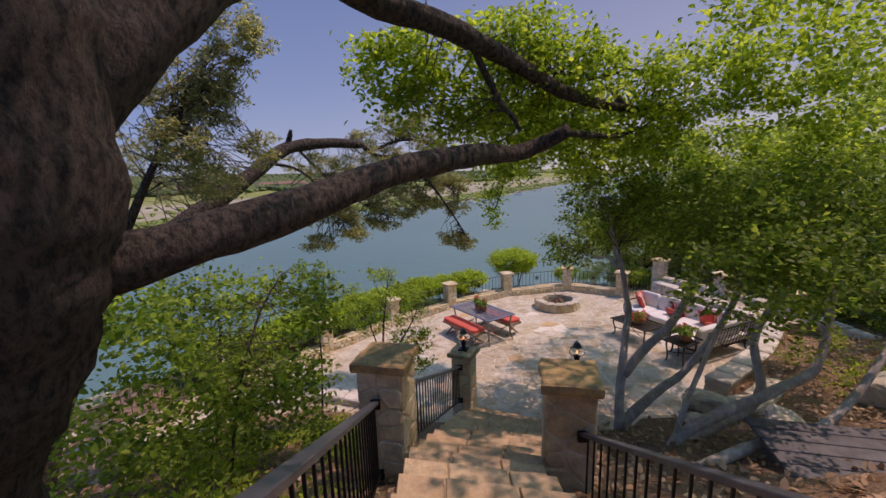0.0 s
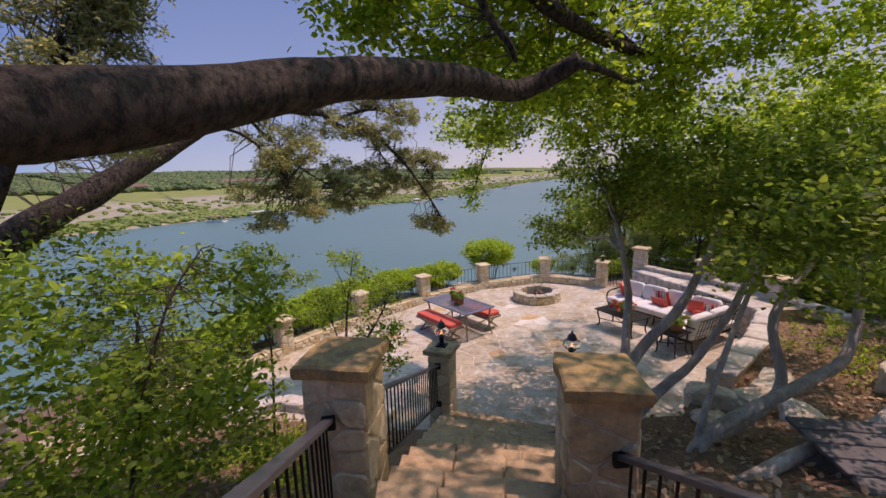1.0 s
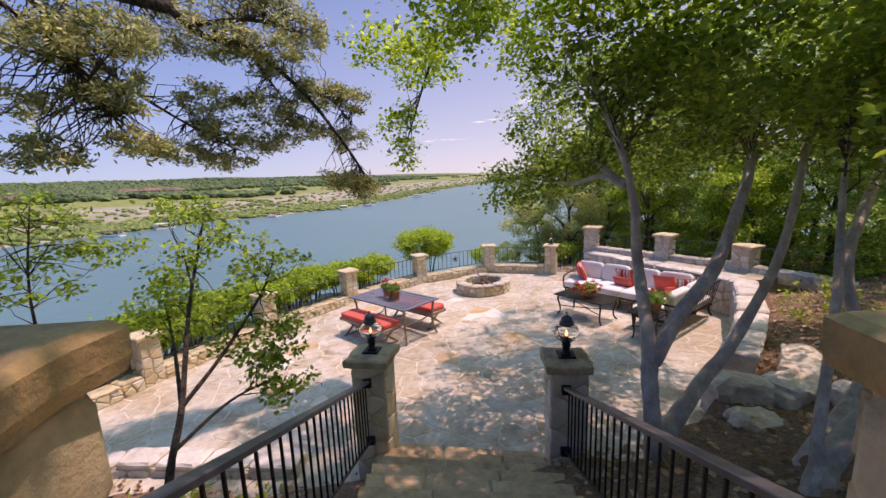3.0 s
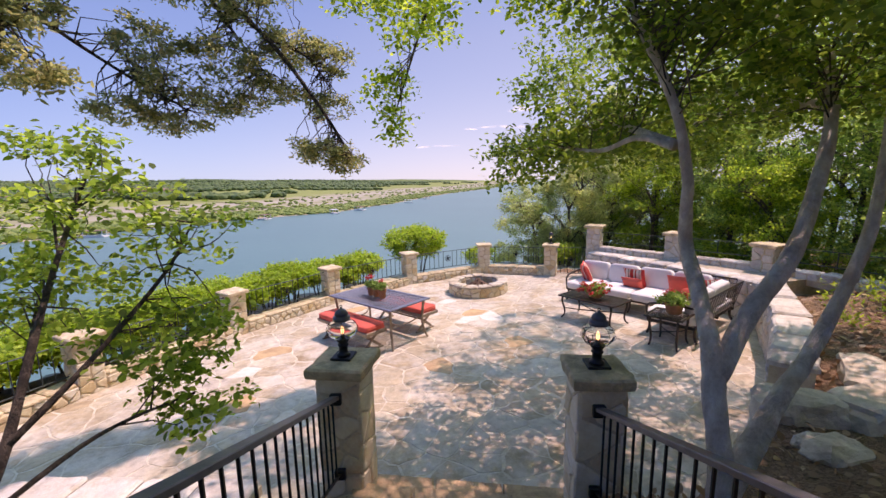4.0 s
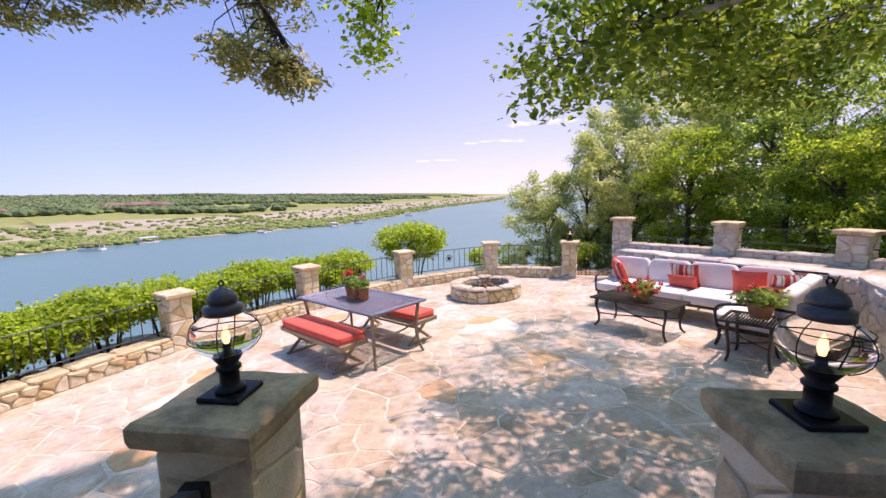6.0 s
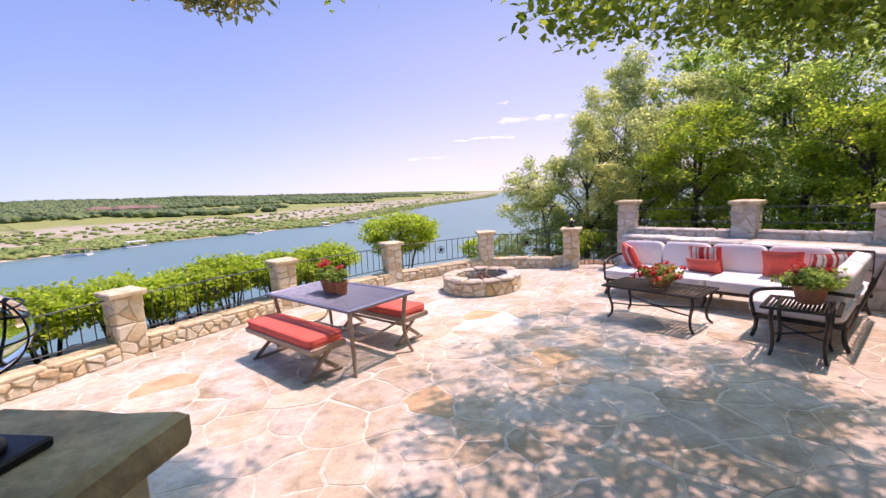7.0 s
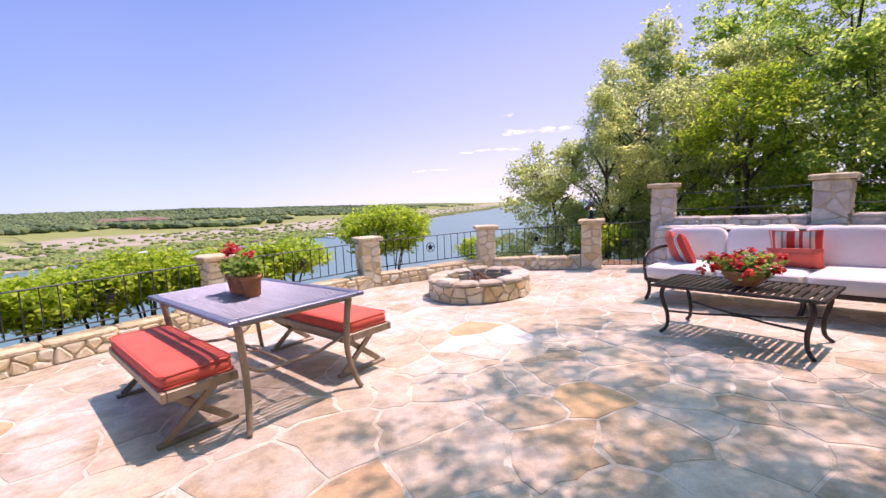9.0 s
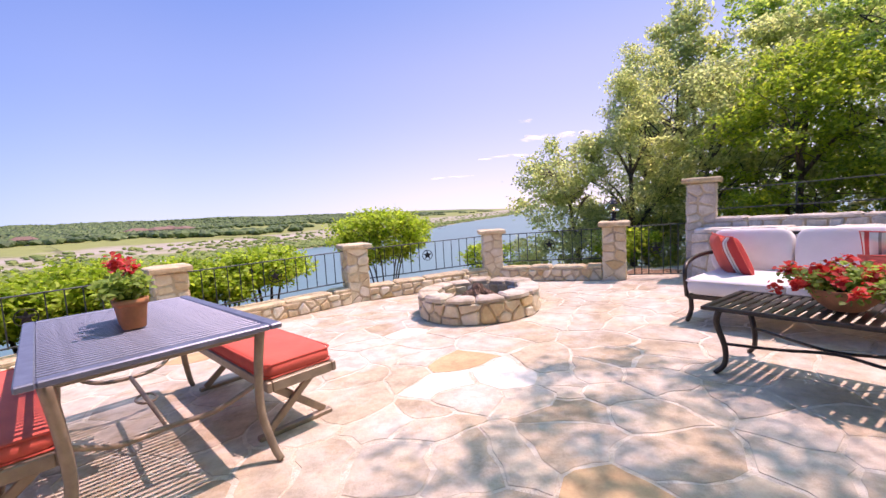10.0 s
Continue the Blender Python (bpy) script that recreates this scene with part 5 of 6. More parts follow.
crown_part("crown", root, local([
    ((-1.74, 8.7, 3.4), (0.32, 0.3, 0.16), 26), ((-1.32, 8.9, 3.3), (0.34, 0.3, 0.16), 26), ((-1.25, 8.7, 3.68), (0.4, 0.35, 0.18), 34), ((-0.75, 8.7, 3.95), (0.4, 0.35, 0.2), 40), ((-0.87, 9.0, 3.55), (0.36, 0.3, 0.16), 30), ((-0.32, 9.0, 3.7), (0.38, 0.3, 0.2), 36), ((0.29, 9.2, 4.15), (0.32, 0.3, 0.25), 36),
    ((0.2, 8.6, 3.0), (0.36, 0.3, 0.13), 36), ((0.5, 8.6, 2.85), (0.22, 0.2, 0.1), 16), ((-0.11, 9.0, 4.2), (0.4, 0.35, 0.2), 40), ((-1.4, 8.6, 4.05), (0.4, 0.35, 0.2), 34), ((0.3, 9.2, 3.6), (0.28, 0.25, 0.2), 26),
    ((-1.2, 8.7, 4.75), (0.6, 0.5, 0.25), 60), ((-0.6, 8.8, 4.6), (0.5, 0.45, 0.25), 56), ((-0.2, 9.0, 5.0), (0.45, 0.4, 0.25), 44), ((-1.0, 9.0, 5.35), (0.5, 0.45, 0.3), 50), ((-1.7, 9.0, 5.1), (0.4, 0.4, 0.25), 34), ((-0.5, 9.2, 5.5), (0.4, 0.4, 0.25), 34), ((-2.0, 8.4, 4.6), (0.4, 0.4, 0.2), 34),
    ((-1.75, 6.9, 3.75), (0.3, 0.3, 0.16), 28), ((-1.95, 6.7, 4.1), (0.3, 0.3, 0.18), 28), ((-1.6, 7.0, 3.4), (0.3, 0.3, 0.14), 26), ((-2.1, 6.7, 3.3), (0.3, 0.3, 0.14), 24), ((-1.6, 6.9, 4.25), (0.32, 0.3, 0.18), 28), ((-2.35, 6.8, 3.7), (0.3, 0.3, 0.18), 24),
    ((-2.3, 8.2, 4.2), (0.4, 0.4, 0.2), 30), ((-2.6, 8.0, 4.6), (0.4, 0.4, 0.25), 34), ((-2.7, 5.0, 5.2), (0.35, 0.35, 0.3), 46), ((-2.3, 5.0, 6.0), (0.35, 0.35, 0.3), 46), ((-3.0, 4.7, 4.8), (0.4, 0.35, 0.3), 46), ((-2.6, 5.0, 5.6), (0.35, 0.35, 0.3), 46), ((-3.2, 5.0, 5.4), (0.4, 0.4, 0.4), 60), ((-2.9, 5.2, 4.35), (0.35, 0.35, 0.25), 36), ((-2.35, 5.3, 4.75), (0.25, 0.25, 0.2), 22), ((-4.4, 6.6, 4.7), (0.8, 0.7, 0.7), 100), ((-5.2, 5.4, 5.2), (0.9, 0.9, 0.9), 90),
], b), 46, 0.05, 0.052, 0.36, M_JUN, 12, 0.1, pts, 0.8, 0.9, reach=1.6)

root, pts, b = tree("multi_stem_tree", "smooth grey multi-stemmed tree leaning over the steps and patio", [
    ([(2.56, 5.2, 0.0), (2.50, 5.3, 0.5), (2.48, 5.33, 0.88), (2.53, 5.45, 1.2), (2.60, 5.57, 1.52), (2.75, 5.85, 1.85), (2.91, 6.12, 2.1), (2.84, 6.08, 2.38), (2.77, 6.03, 2.65), (2.66, 6.09, 3.15), (2.5, 6.4, 3.9)], 0.085, 0.028),
    ([(2.58, 5.5, 1.36), (2.92, 5.58, 1.72), (3.3, 5.62, 2.08), (3.65, 5.75, 2.55), (3.95, 5.9, 3.0), (4.3, 6.2, 3.6)], 0.072, 0.04),
    ([(2.49, 5.3, 0.66), (2.86, 5.4, 0.95), (3.2, 5.5, 1.15), (3.57, 5.59, 1.37), (4.2, 5.7, 2.2), (4.8, 6.0, 3.3)], 0.082, 0.035),
    ([(3.0, 4.5, 0.5), (3.1, 4.6, 0.9), (4.14, 4.9, 1.3), (4.24, 5.2, 2.1), (5.15, 5.6, 2.8), (5.5, 5.7, 3.5)], 0.085, 0.03),
    ([(2.5, 4.1, 0.7), (2.79, 4.3, 1.22), (3.98, 4.5, 1.62), (4.57, 4.6, 1.9), (4.84, 4.8, 2.75), (5.0, 4.9, 3.6)], 0.085, 0.035),
    ([(2.0, 3.3, 1.2), (2.33, 3.4, 1.45), (3.23, 3.6, 1.62), (4.0, 3.75, 1.75), (4.8, 4.0, 2.6), (5.0, 4.2, 3.4)], 0.07, 0.03),
    ([(2.77, 4.2, 0.7), (2.70, 4.3, 1.2), (3.18, 4.6, 2.07), (3.76, 5.0, 2.75), (3.9, 5.1, 3.5)], 0.04, 0.018),
    ([(2.72, 6.1, 2.85), (2.85, 6.6, 3.0), (3.1, 7.3, 3.15), (3.3, 8.1, 3.2), (3.6, 8.9, 3.7)], 0.04, 0.012),
    ([(2.70, 6.1, 2.84), (2.68, 6.45, 2.94), (2.6, 6.84, 2.86), (2.45, 7.4, 2.95), (2.35, 7.9, 2.9)], 0.03, 0.008),
    ([(4.5, 6.2, 3.2), (4.6, 7.3, 3.3), (4.7, 8.6, 3.15)], 0.03, 0.01),
    ([(4.5, 6.2, 3.2), (4.6, 7.2, 3.5), (4.7, 8.2, 3.8), (4.9, 9.6, 4.6)], 0.04, 0.012),
], M_GREYBARK)
crown_part("crown", root, local([
    ((3.3, 9.0, 3.15), (0.45, 0.4, 0.22), 21), ((4.1, 8.9, 3.15), (0.5, 0.4, 0.25), 26), ((4.6, 8.6, 3.0), (0.5, 0.4, 0.25), 26), ((5.3, 8.4, 2.95), (0.55, 0.4, 0.25), 27), ((5.2, 8.7, 3.3), (0.6, 0.4, 0.25), 26), ((2.85, 7.4, 3.2), (0.7, 0.75, 0.5), 65), ((2.35, 8.0, 2.85), (0.35, 0.35, 0.3), 21), ((2.3, 7.3, 2.85), (0.35, 0.4, 0.3), 21), ((3.5, 8.0, 3.1), (0.7, 0.6, 0.4), 48), ((4.4, 7.9, 3.3), (0.9, 0.8, 0.5), 65), ((5.4, 7.8, 3.5), (0.9, 0.8, 0.6), 60), ((3.5, 6.6, 3.6), (0.9, 0.8, 0.6), 125), ((2.6, 6.1, 3.9), (0.8, 0.7, 0.45), 94), ((4.6, 6.2, 3.7), (1.1, 1.0, 0.7), 146), ((3.2, 5.0, 3.8), (0.9, 0.9, 0.6), 134),
    ((4.1, 4.5, 3.6), (1.0, 0.9, 0.8), 146), ((5.3, 5.2, 3.7), (1.2, 1.1, 0.9), 155), ((4.7, 9.7, 4.8), (1.2, 1.2, 0.45), 72), ((5.8, 8.9, 4.7), (1.2, 1.2, 0.5), 65), ((5.9, 10.6, 5.1), (1.0, 1.0, 0.4), 48), ((3.1, 3.6, 3.4), (0.8, 0.8, 0.6), 94), ((3.4, 9.0, 4.0), (0.6, 0.6, 0.35), 27), ((6.3, 6.6, 4.0), (1.1, 1.1, 0.9), 134)
], b), 32, 0.105, 0.062, 0.62, M_STEMLEAF, 13, 0.15, pts, 0.45)

for seed, (stems, blobs, mat) in enumerate((
    ([([(-1.05, 5.15, 0.7), (-0.95, 5.06, 1.39), (-0.93, 5.32, 1.70), (-0.95, 5.75, 2.22), (-0.90, 6.19, 2.83)], 0.03, 0.007),
      ([(-0.93, 5.32, 1.70), (-0.73, 5.49, 1.92), (-0.51, 5.75, 2.22), (-0.42, 5.93, 2.44)], 0.016, 0.005),
      ([(-0.95, 5.14, 1.52), (-0.69, 5.40, 1.65), (-0.42, 5.67, 1.65)], 0.013, 0.005),
      ([(-0.93, 5.32, 1.70), (-1.12, 5.84, 1.92), (-1.34, 6.36, 2.09)], 0.014, 0.005)],
     [((-0.51, 5.93, 2.39), (0.32, 0.3, 0.2), 12), ((-1.02, 6.23, 2.82), (0.22, 0.22, 0.22), 10), ((-0.99, 6.10, 2.18), (0.45, 0.4, 0.28), 16), ((-0.56, 5.80, 1.92), (0.36, 0.3, 0.22), 19), ((-0.42, 5.71, 1.63), (0.28, 0.25, 0.13), 11), ((-1.29, 6.36, 2.05), (0.38, 0.35, 0.28), 19), ((-0.82, 5.93, 2.57), (0.3, 0.3, 0.15), 10)], M_LIVE),
    ([([(-2.1, 6.0, 0.3), (-2.05, 6.1, 1.5), (-2.1, 6.2, 2.3), (-2.05, 6.3, 2.9)], 0.018, 0.005)],
     [((-2.1, 6.3, 2.9), (0.4, 0.4, 0.2), 18), ((-2.2, 6.2, 2.4), (0.4, 0.4, 0.2), 18), ((-1.7, 6.3, 2.55), (0.3, 0.3, 0.12), 10)], M_LIVE),
    ([([(-2.2, 3.4, 1.2), (-2.1, 3.6, 2.2), (-1.9, 3.8, 3.0), (-1.7, 4.0, 3.4)], 0.018, 0.006)],
     [((-2.2, 4.3, 3.15), (0.6, 0.5, 0.25), 34), ((-1.65, 4.4, 3.1), (0.4, 0.4, 0.2), 19), ((-1.6, 4.4, 2.7), (0.35, 0.35, 0.25), 19), ((-2.6, 3.7, 2.6), (0.7, 0.5, 0.35), 42), ((-3.0, 3.3, 2.3), (0.7, 0.5, 0.4), 47), ((-2.1, 3.6, 2.3), (0.5, 0.4, 0.35), 42), ((-2.7, 3.2, 3.2), (0.4, 0.4, 0.25), 26), ((-1.6, 3.9, 2.25), (0.4, 0.4, 0.35), 36), ((-3.1, 3.6, 3.2), (0.6, 0.6, 0.4), 50), ((-2.5, 3.4, 1.75), (0.8, 0.5, 0.25), 26), ((-3.3, 2.9, 1.95), (0.6, 0.5, 0.3), 22)], M_LIVE),
    ([([(-3.4, 5.2, 0.2), (-3.3, 5.3, 1.4), (-3.2, 5.4, 2.4)], 0.05, 0.012)],
     [((-3.2, 5.4, 2.2), (0.8, 0.8, 0.6), 76), ((-2.6, 5.0, 1.7), (0.7, 0.6, 0.5), 58), ((-2.2, 4.6, 1.3), (0.7, 0.5, 0.3), 42), ((-3.3, 4.8, 1.4), (0.8, 0.5, 0.5), 50), ((-3.9, 5.4, 2.9), (0.7, 0.7, 0.7), 68)], M_STEMLEAF),
)):
    root, pts, b = tree("shrub", "slender leafy shrub growing from the leaf-littered slope", stems, M_TWIG, "slope shrubs", "shrub")
    crown_part("crown", root, local(blobs, b), 46 if seed < 2 else 20, 0.058 if seed < 2 else 0.1, 0.042 if seed < 2 else 0.068, 0.6, mat, 40 + seed, 0.1, pts, 0.6, twig_r=0.0045)


# ---------------------------------------------------------------- trees behind the wall
def wood_tree(x, y, top, spread, mat, seed, label, low=1.0, aspect=0.6, size=0.085, per=34, n=260, bark=M_TWIG, cone=0.0, rise=0.1):
    z = min(hill(x, y), 0.4)
    r = random.Random(seed)
    lean = Vector((r.uniform(-0.3, 0.3), r.uniform(-0.3, 0.3), 0))
    stems = [([(x, y, z - 0.2), (x + lean.x * 0.3, y + lean.y * 0.3, z + (top - z) * 0.35), (x + lean.x, y + lean.y, z + (top - z) * 0.8)], 0.085, 0.02)]
    for i in range(6):
        a, h = r.uniform(0, 6.28), r.uniform(0.25, 0.65)
        s = Vector((x + lean.x * h, y + lean.y * h, z + (top - z) * h))
        e = s + Vector((math.cos(a) * spread * 0.7, math.sin(a) * spread * 0.7, (top - z) * 0.2))
        stems.append(([s, s.lerp(e, 0.5) + Vector((0, 0, 0.15)), e], 0.035, 0.01))
    root, pts, b = tree("tree", label, stems, bark, "woodland trees")
    blobs = []
    k = 11
    for i in range(k):
        f = i / (k - 1)
        zz = z + low + (top - z - low) * f
        w = spread * (1 - cone * f) * (0.75 + 0.4 * math.sin(math.pi * (0.2 + 0.7 * f)))
        for j in range(5):
            a = r.uniform(0, 6.28)
            q = w * r.uniform(0.35, 0.95)
            blobs.append(((x + lean.x * f + q * math.cos(a), y + lean.y * f + q * math.sin(a), zz), (w * 0.36, w * 0.36, (top - z) * 0.07), n // (5 * k)))
    crown_part("crown", root, local(blobs, b), per, 0.10, size, aspect, mat, seed, rise, pts, 0.25, 0.7, twig_r=0.010, reach=1.3)


M_SAGE = leaf_mat("sage_juniper_leaf", (0.16, 0.20, 0.085), (0.27, 0.305, 0.135), (0.42, 0.43, 0.20), 0.6, 2.8)
M_WILLOW = leaf_mat("silvery_leaf", (0.19, 0.23, 0.10), (0.31, 0.35, 0.16), (0.42, 0.46, 0.22), 0.6, 2.4)
M_COPSE = leaf_mat("copse_leaf", (0.075, 0.145, 0.035), (0.165, 0.25, 0.06), (0.34, 0.41, 0.10), 0.62, 2.6)
JUN, PALE_TREE, OAKS = "shaggy grey-green juniper with upswept sprays behind the wall", "feathery pale green tree beyond the fence", "bright green young oak behind the wall"
DARKS = "leafy green oak in the wood behind the wall"
for x, y, top, w, mat, lab, low, cone in (
        (7.3, 16.4, 2.3, 1.3, M_WILLOW, PALE_TREE, 0.2, 0.3), (8.0, 15.6, 3.3, 1.15, M_SAGE, JUN, 0.1, 0.6), (8.9, 16.3, 4.2, 1.3, M_SAGE, JUN, 0.1, 0.6), (9.9, 16.6, 4.9, 1.4, M_SAGE, JUN, 0.2, 0.6), (10.9, 17.0, 5.3, 1.5, M_SAGE, JUN, 0.2, 0.6), (8.8, 14.9, 3.4, 1.1, M_WILLOW, PALE_TREE, 0.1, 0.4),
        (9.3, 13.4, 3.2, 1.1, M_OAK, OAKS, 0.1, 0.2), (10.4, 14.4, 4.3, 1.4, M_WILLOW, "grey-green tree behind the wall", 0.2, 0.4), (11.9, 15.2, 5.2, 1.7, M_COPSE, DARKS, 0.4, 0.3), (10.3, 11.8, 3.6, 1.3, M_COPSE, OAKS, 0.1, 0.2), (11.4, 12.9, 5.4, 1.6, M_COPSE, DARKS, 0.2, 0.3), (9.9, 10.4, 2.9, 1.1, M_OAK, OAKS, 0.1, 0.2),
        (13.4, 13.2, 6.2, 2.1, M_COPSE, DARKS, 0.4, 0.3), (12.0, 10.6, 6.2, 1.9, M_COPSE, "sunlit oak behind the wall", 0.3, 0.2), (10.8, 9.4, 4.2, 1.4, M_COPSE, "leafy thicket behind the wall", 0.1, 0.2), (10.4, 8.0, 5.2, 1.5, M_COPSE, OAKS, 0.2, 0.2),
        (11.6, 7.2, 7.0, 2.0, M_COPSE, "dark green oak on the slope", 0.3, 0.2), (9.8, 5.8, 6.0, 1.9, M_COPSE, "dark green oak on the slope", 0.6, 0.2), (8.2, 3.6, 6.6, 2.0, M_OAK, "bright green oak on the slope", 0.8, 0.2), (11.5, 3.5, 8.0, 2.4, M_COPSE, "dark green oak on the slope", 0.5, 0.2),
        (6.4, 1.6, 7.0, 2.0, M_OAK, "bright green oak on the slope", 1.6, 0.2), (15.5, 10.0, 8.6, 2.6, M_COPSE, DARKS, 0.2, 0.2), (15.5, 17.0, 8.0, 2.6, M_COPSE, DARKS, 0.3, 0.2), (15.0, 5.0, 9.0, 2.8, M_COPSE, DARKS, 0.4, 0.2), (18.5, 13.5, 8.0, 3.0, M_OAK, "sunlit oak deep in the wood", 0.1, 0.2)):
    far = math.hypot(x - 1, y - 7) > 13
    wood_tree(x, y, top, w, mat, int(x * 37 + y * 11), lab, low, 0.36 if mat is M_SAGE else 0.6, 0.10 if far else 0.066 if mat in (M_SAGE, M_WILLOW) else 0.062, 40 if far else 62, (420 if mat in (M_SAGE, M_WILLOW) else 330) if not far else 420, cone=cone, rise=-0.5 if mat is M_SAGE else 0.1)


# ---------------------------------------------------------------- hedge and shrubs beyond the fence
def bush(x, y, top, rad, seed, label, n=90, mat=M_HEDGE, squash=0.5, group="hedge bushes"):
    z = hill(x, y)
    r = random.Random(seed)
    zt = fz(x, y) + top
    stems = []
    for i in range(6):
        a = i * 1.05 + r.uniform(-0.3, 0.3)
        stems.append(([(x + 0.1 * math.cos(a), y + 0.1 * math.sin(a), z - 0.1), (x + rad * 0.35 * math.cos(a), y + rad * 0.35 * math.sin(a), (z + zt) / 2), (x + rad * 0.7 * math.cos(a), y + rad * 0.7 * math.sin(a), zt - rad * squash)], 0.02, 0.007))
    root, pts, b = tree("hedge_bush", label, stems, M_TWIG, group, "bush")
    crown_part("crown", root, local([((x, y, zt - rad * squash), (rad, rad, rad * squash), n)], b), 30, 0.075, 0.07, 0.6, mat, seed, 0.0, pts, 0.6, twig_r=0.006, shell=0.6)


k = 0
for a, b_ in zip(FENCE[1:5], FENCE[2:6]):
    for t in (0.08, 0.32, 0.56, 0.8):
        d = (Vector(b_) - Vector(a)).normalized()
        o = Vector((-d.y, d.x)) * 0.95
        p = Vector(a).lerp(Vector(b_), t) + o
        if p.x > 1.3:
            continue
        k += 1
        bush(p.x, p.y, 0.90 + 0.08 * math.sin(k * 1.7), 0.68, 500 + k, "bright green clipped hedge bush outside the iron fence", 180, M_HEDGE, 0.42)
bush(2.95, 16.75, 1.45, 1.0, 560, "rounded bright green clipped bush above the lake", 420, M_HEDGE, 0.55, "clipped bushes")
bush(5.2, 16.6, 0.55, 0.55, 561, "small green bush outside the fence", 60)
bush(7.3, 15.0, 0.75, 0.6, 562, "green bush behind the gate panel", 90)

# ---------------------------------------------------------------- far shore
r = np.random.RandomState(77)
pts = []
for _ in range(17000):
    i = r.randint(4, len(SHORE) - 10)
    s = 150 + 900 * r.uniform() ** 1.35
    dens = noise.noise(Vector((SHORE[i].x * 0.01 + s * 0.012, SHORE[i].y * 0.008, 5)))
    if s < 330 and dens < 0.3:
        continue
    p = bank_at(i, s)
    pts.append((p.x + r.uniform(-14, 14), p.y + r.uniform(-14, 14), p.z, s))
ico = bmesh.new()
bmesh.ops.create_icosphere(ico, subdivisions=1, radius=1)
IV = [v.co.copy() for v in ico.verts]
IF = [tuple(v.index for v in f.verts) for f in ico.faces]
ico.free()
g = Geo()
for x, y, z, s in pts:
    w, h = r.uniform(3.5, 7.5), r.uniform(2.2, 4.0)
    g.add([(x + v.x * w * r.uniform(0.8, 1.2), y + v.y * w * r.uniform(0.8, 1.2), z + h * 0.7 + v.z * h * r.uniform(0.8, 1.2)) for v in IV], IF)
solid("far_woods", g, M_FAR, "dark green woods on the far hills", "woods", "stuff")
g = Geo()
for _ in range(4200):
    i = r.randint(3, len(SHORE) - 14)
    p = bank_at(i, r.uniform(2, 34) if r.uniform() < 0.8 else r.uniform(30, 120))
    q = SHORE[i + 1] - SHORE[i]
    p += q * r.uniform(-0.5, 0.5)
    w, h = r.uniform(1.2, 3.0), r.uniform(0.6, 1.4)
    g.add([(p.x + v.x * w, p.y + v.y * w, p.z + 0.4 * h + v.z * h * r.uniform(0.7, 1.3)) for v in IV], IF)
solid("shore_reeds", g, M_REED, "green reeds and scrub along the far waterline", "reeds", "stuff")

M_ROOF = plain_mat("far_roof", (0.22, 0.13, 0.09), 0.8)
M_HOUSE = plain_mat("far_wall", (0.62, 0.55, 0.45), 0.8)
M_PANE = plain_mat("far_window", (0.05, 0.06, 0.07), 0.2)
for k, (i, s, w) in enumerate(((34, 270, 16), (38, 300, 20), (41, 300, 24), (43, 290, 22), (46, 340, 26), (29, 260, 15))):
    p = bank_at(min(i, len(SHORE) - 3), s)
    root = thing("house", Matrix.Translation(p) @ pose(0, 0, 0, 0, 0, 20 + 23 * k), "distant house with a low hipped roof among the trees", "house", "far houses")
    part("wall", Geo().box((0, 0, 2.6), (w, w * 0.6, 5.4), 0.1), M_HOUSE, root)
    a, c = w * 0.58, w * 0.38
    part("roof", Geo().add([(-a, -c, 5.2), (a, -c, 5.2), (a, c, 5.2), (-a, c, 5.2), (-a * 0.5, 0, 8.2), (a * 0.5, 0, 8.2)], [(0, 1, 5, 4), (1, 2, 5), (2, 3, 4, 5), (3, 0, 4), (3, 2, 1, 0)]), M_ROOF, root)
    for q in range(4):
        for side in (-1, 1):
            part("window", Geo().box((-w * 0.36 + q * w * 0.24, side * (w * 0.3 + 0.05), 3.0), (w * 0.11, 0.12, 2.0), 0.02), M_PANE, root)
M_DOCK = plain_mat("dock_white", (0.7, 0.7, 0.68), 0.6)
for k, (i, s) in enumerate(((26, -14), (31, -9), (40, -8), (47, -9), (50, -8), (56, -12), (59, -12))):
    p = bank_at(min(i, len(SHORE) - 3), s)
    root = thing("boat_dock", Matrix.Translation((p.x, p.y, -20)) @ pose(0, 0, 0, 0, 0, 35 * k), "small covered boat dock floating at the far shore", "dock", "boat docks")
    part("deck", Geo().box((0, 0, 0.3), (9, 5, 0.6), 0.05), M_DOCK, root)
    part("roof", Geo().box((0, 0, 3.0), (8, 4.6, 0.3), 0.05), M_DOCK if k % 2 else M_ROOF, root)
    for x in (-3.6, 3.6):
        for y in (-2, 2):
            part("post", Geo().box((x, y, 1.7), (0.25, 0.25, 2.5), 0.02), M_DOCK, root)


# ---------------------------------------------------------------- leaf litter
r = np.random.RandomState(9)
pts = []
while len(pts) < 16000:
    x, y = r.uniform(-5.5, 9), r.uniform(-1, 9.5)
    if gap(x, y, PATIO) < 0.12 or (along(STEP_L, 0.5).x - 0.6 < x < 1.6 and y < 6.5 and -0.45 < x < 2.2 - (6.4 - y) * 0.38):
        continue
    pts.append((x, y, hill(x, y) + r.uniform(0.0, 0.02)))
ob = new("leaf_litter", leaf_mesh("leaf_litter", pts, 0.075, 0.6, M_DRY, r, 0, 0.35))
tagged(ob, "brown fallen leaves scattered over the slope", "leaf litter", "", "stuff")

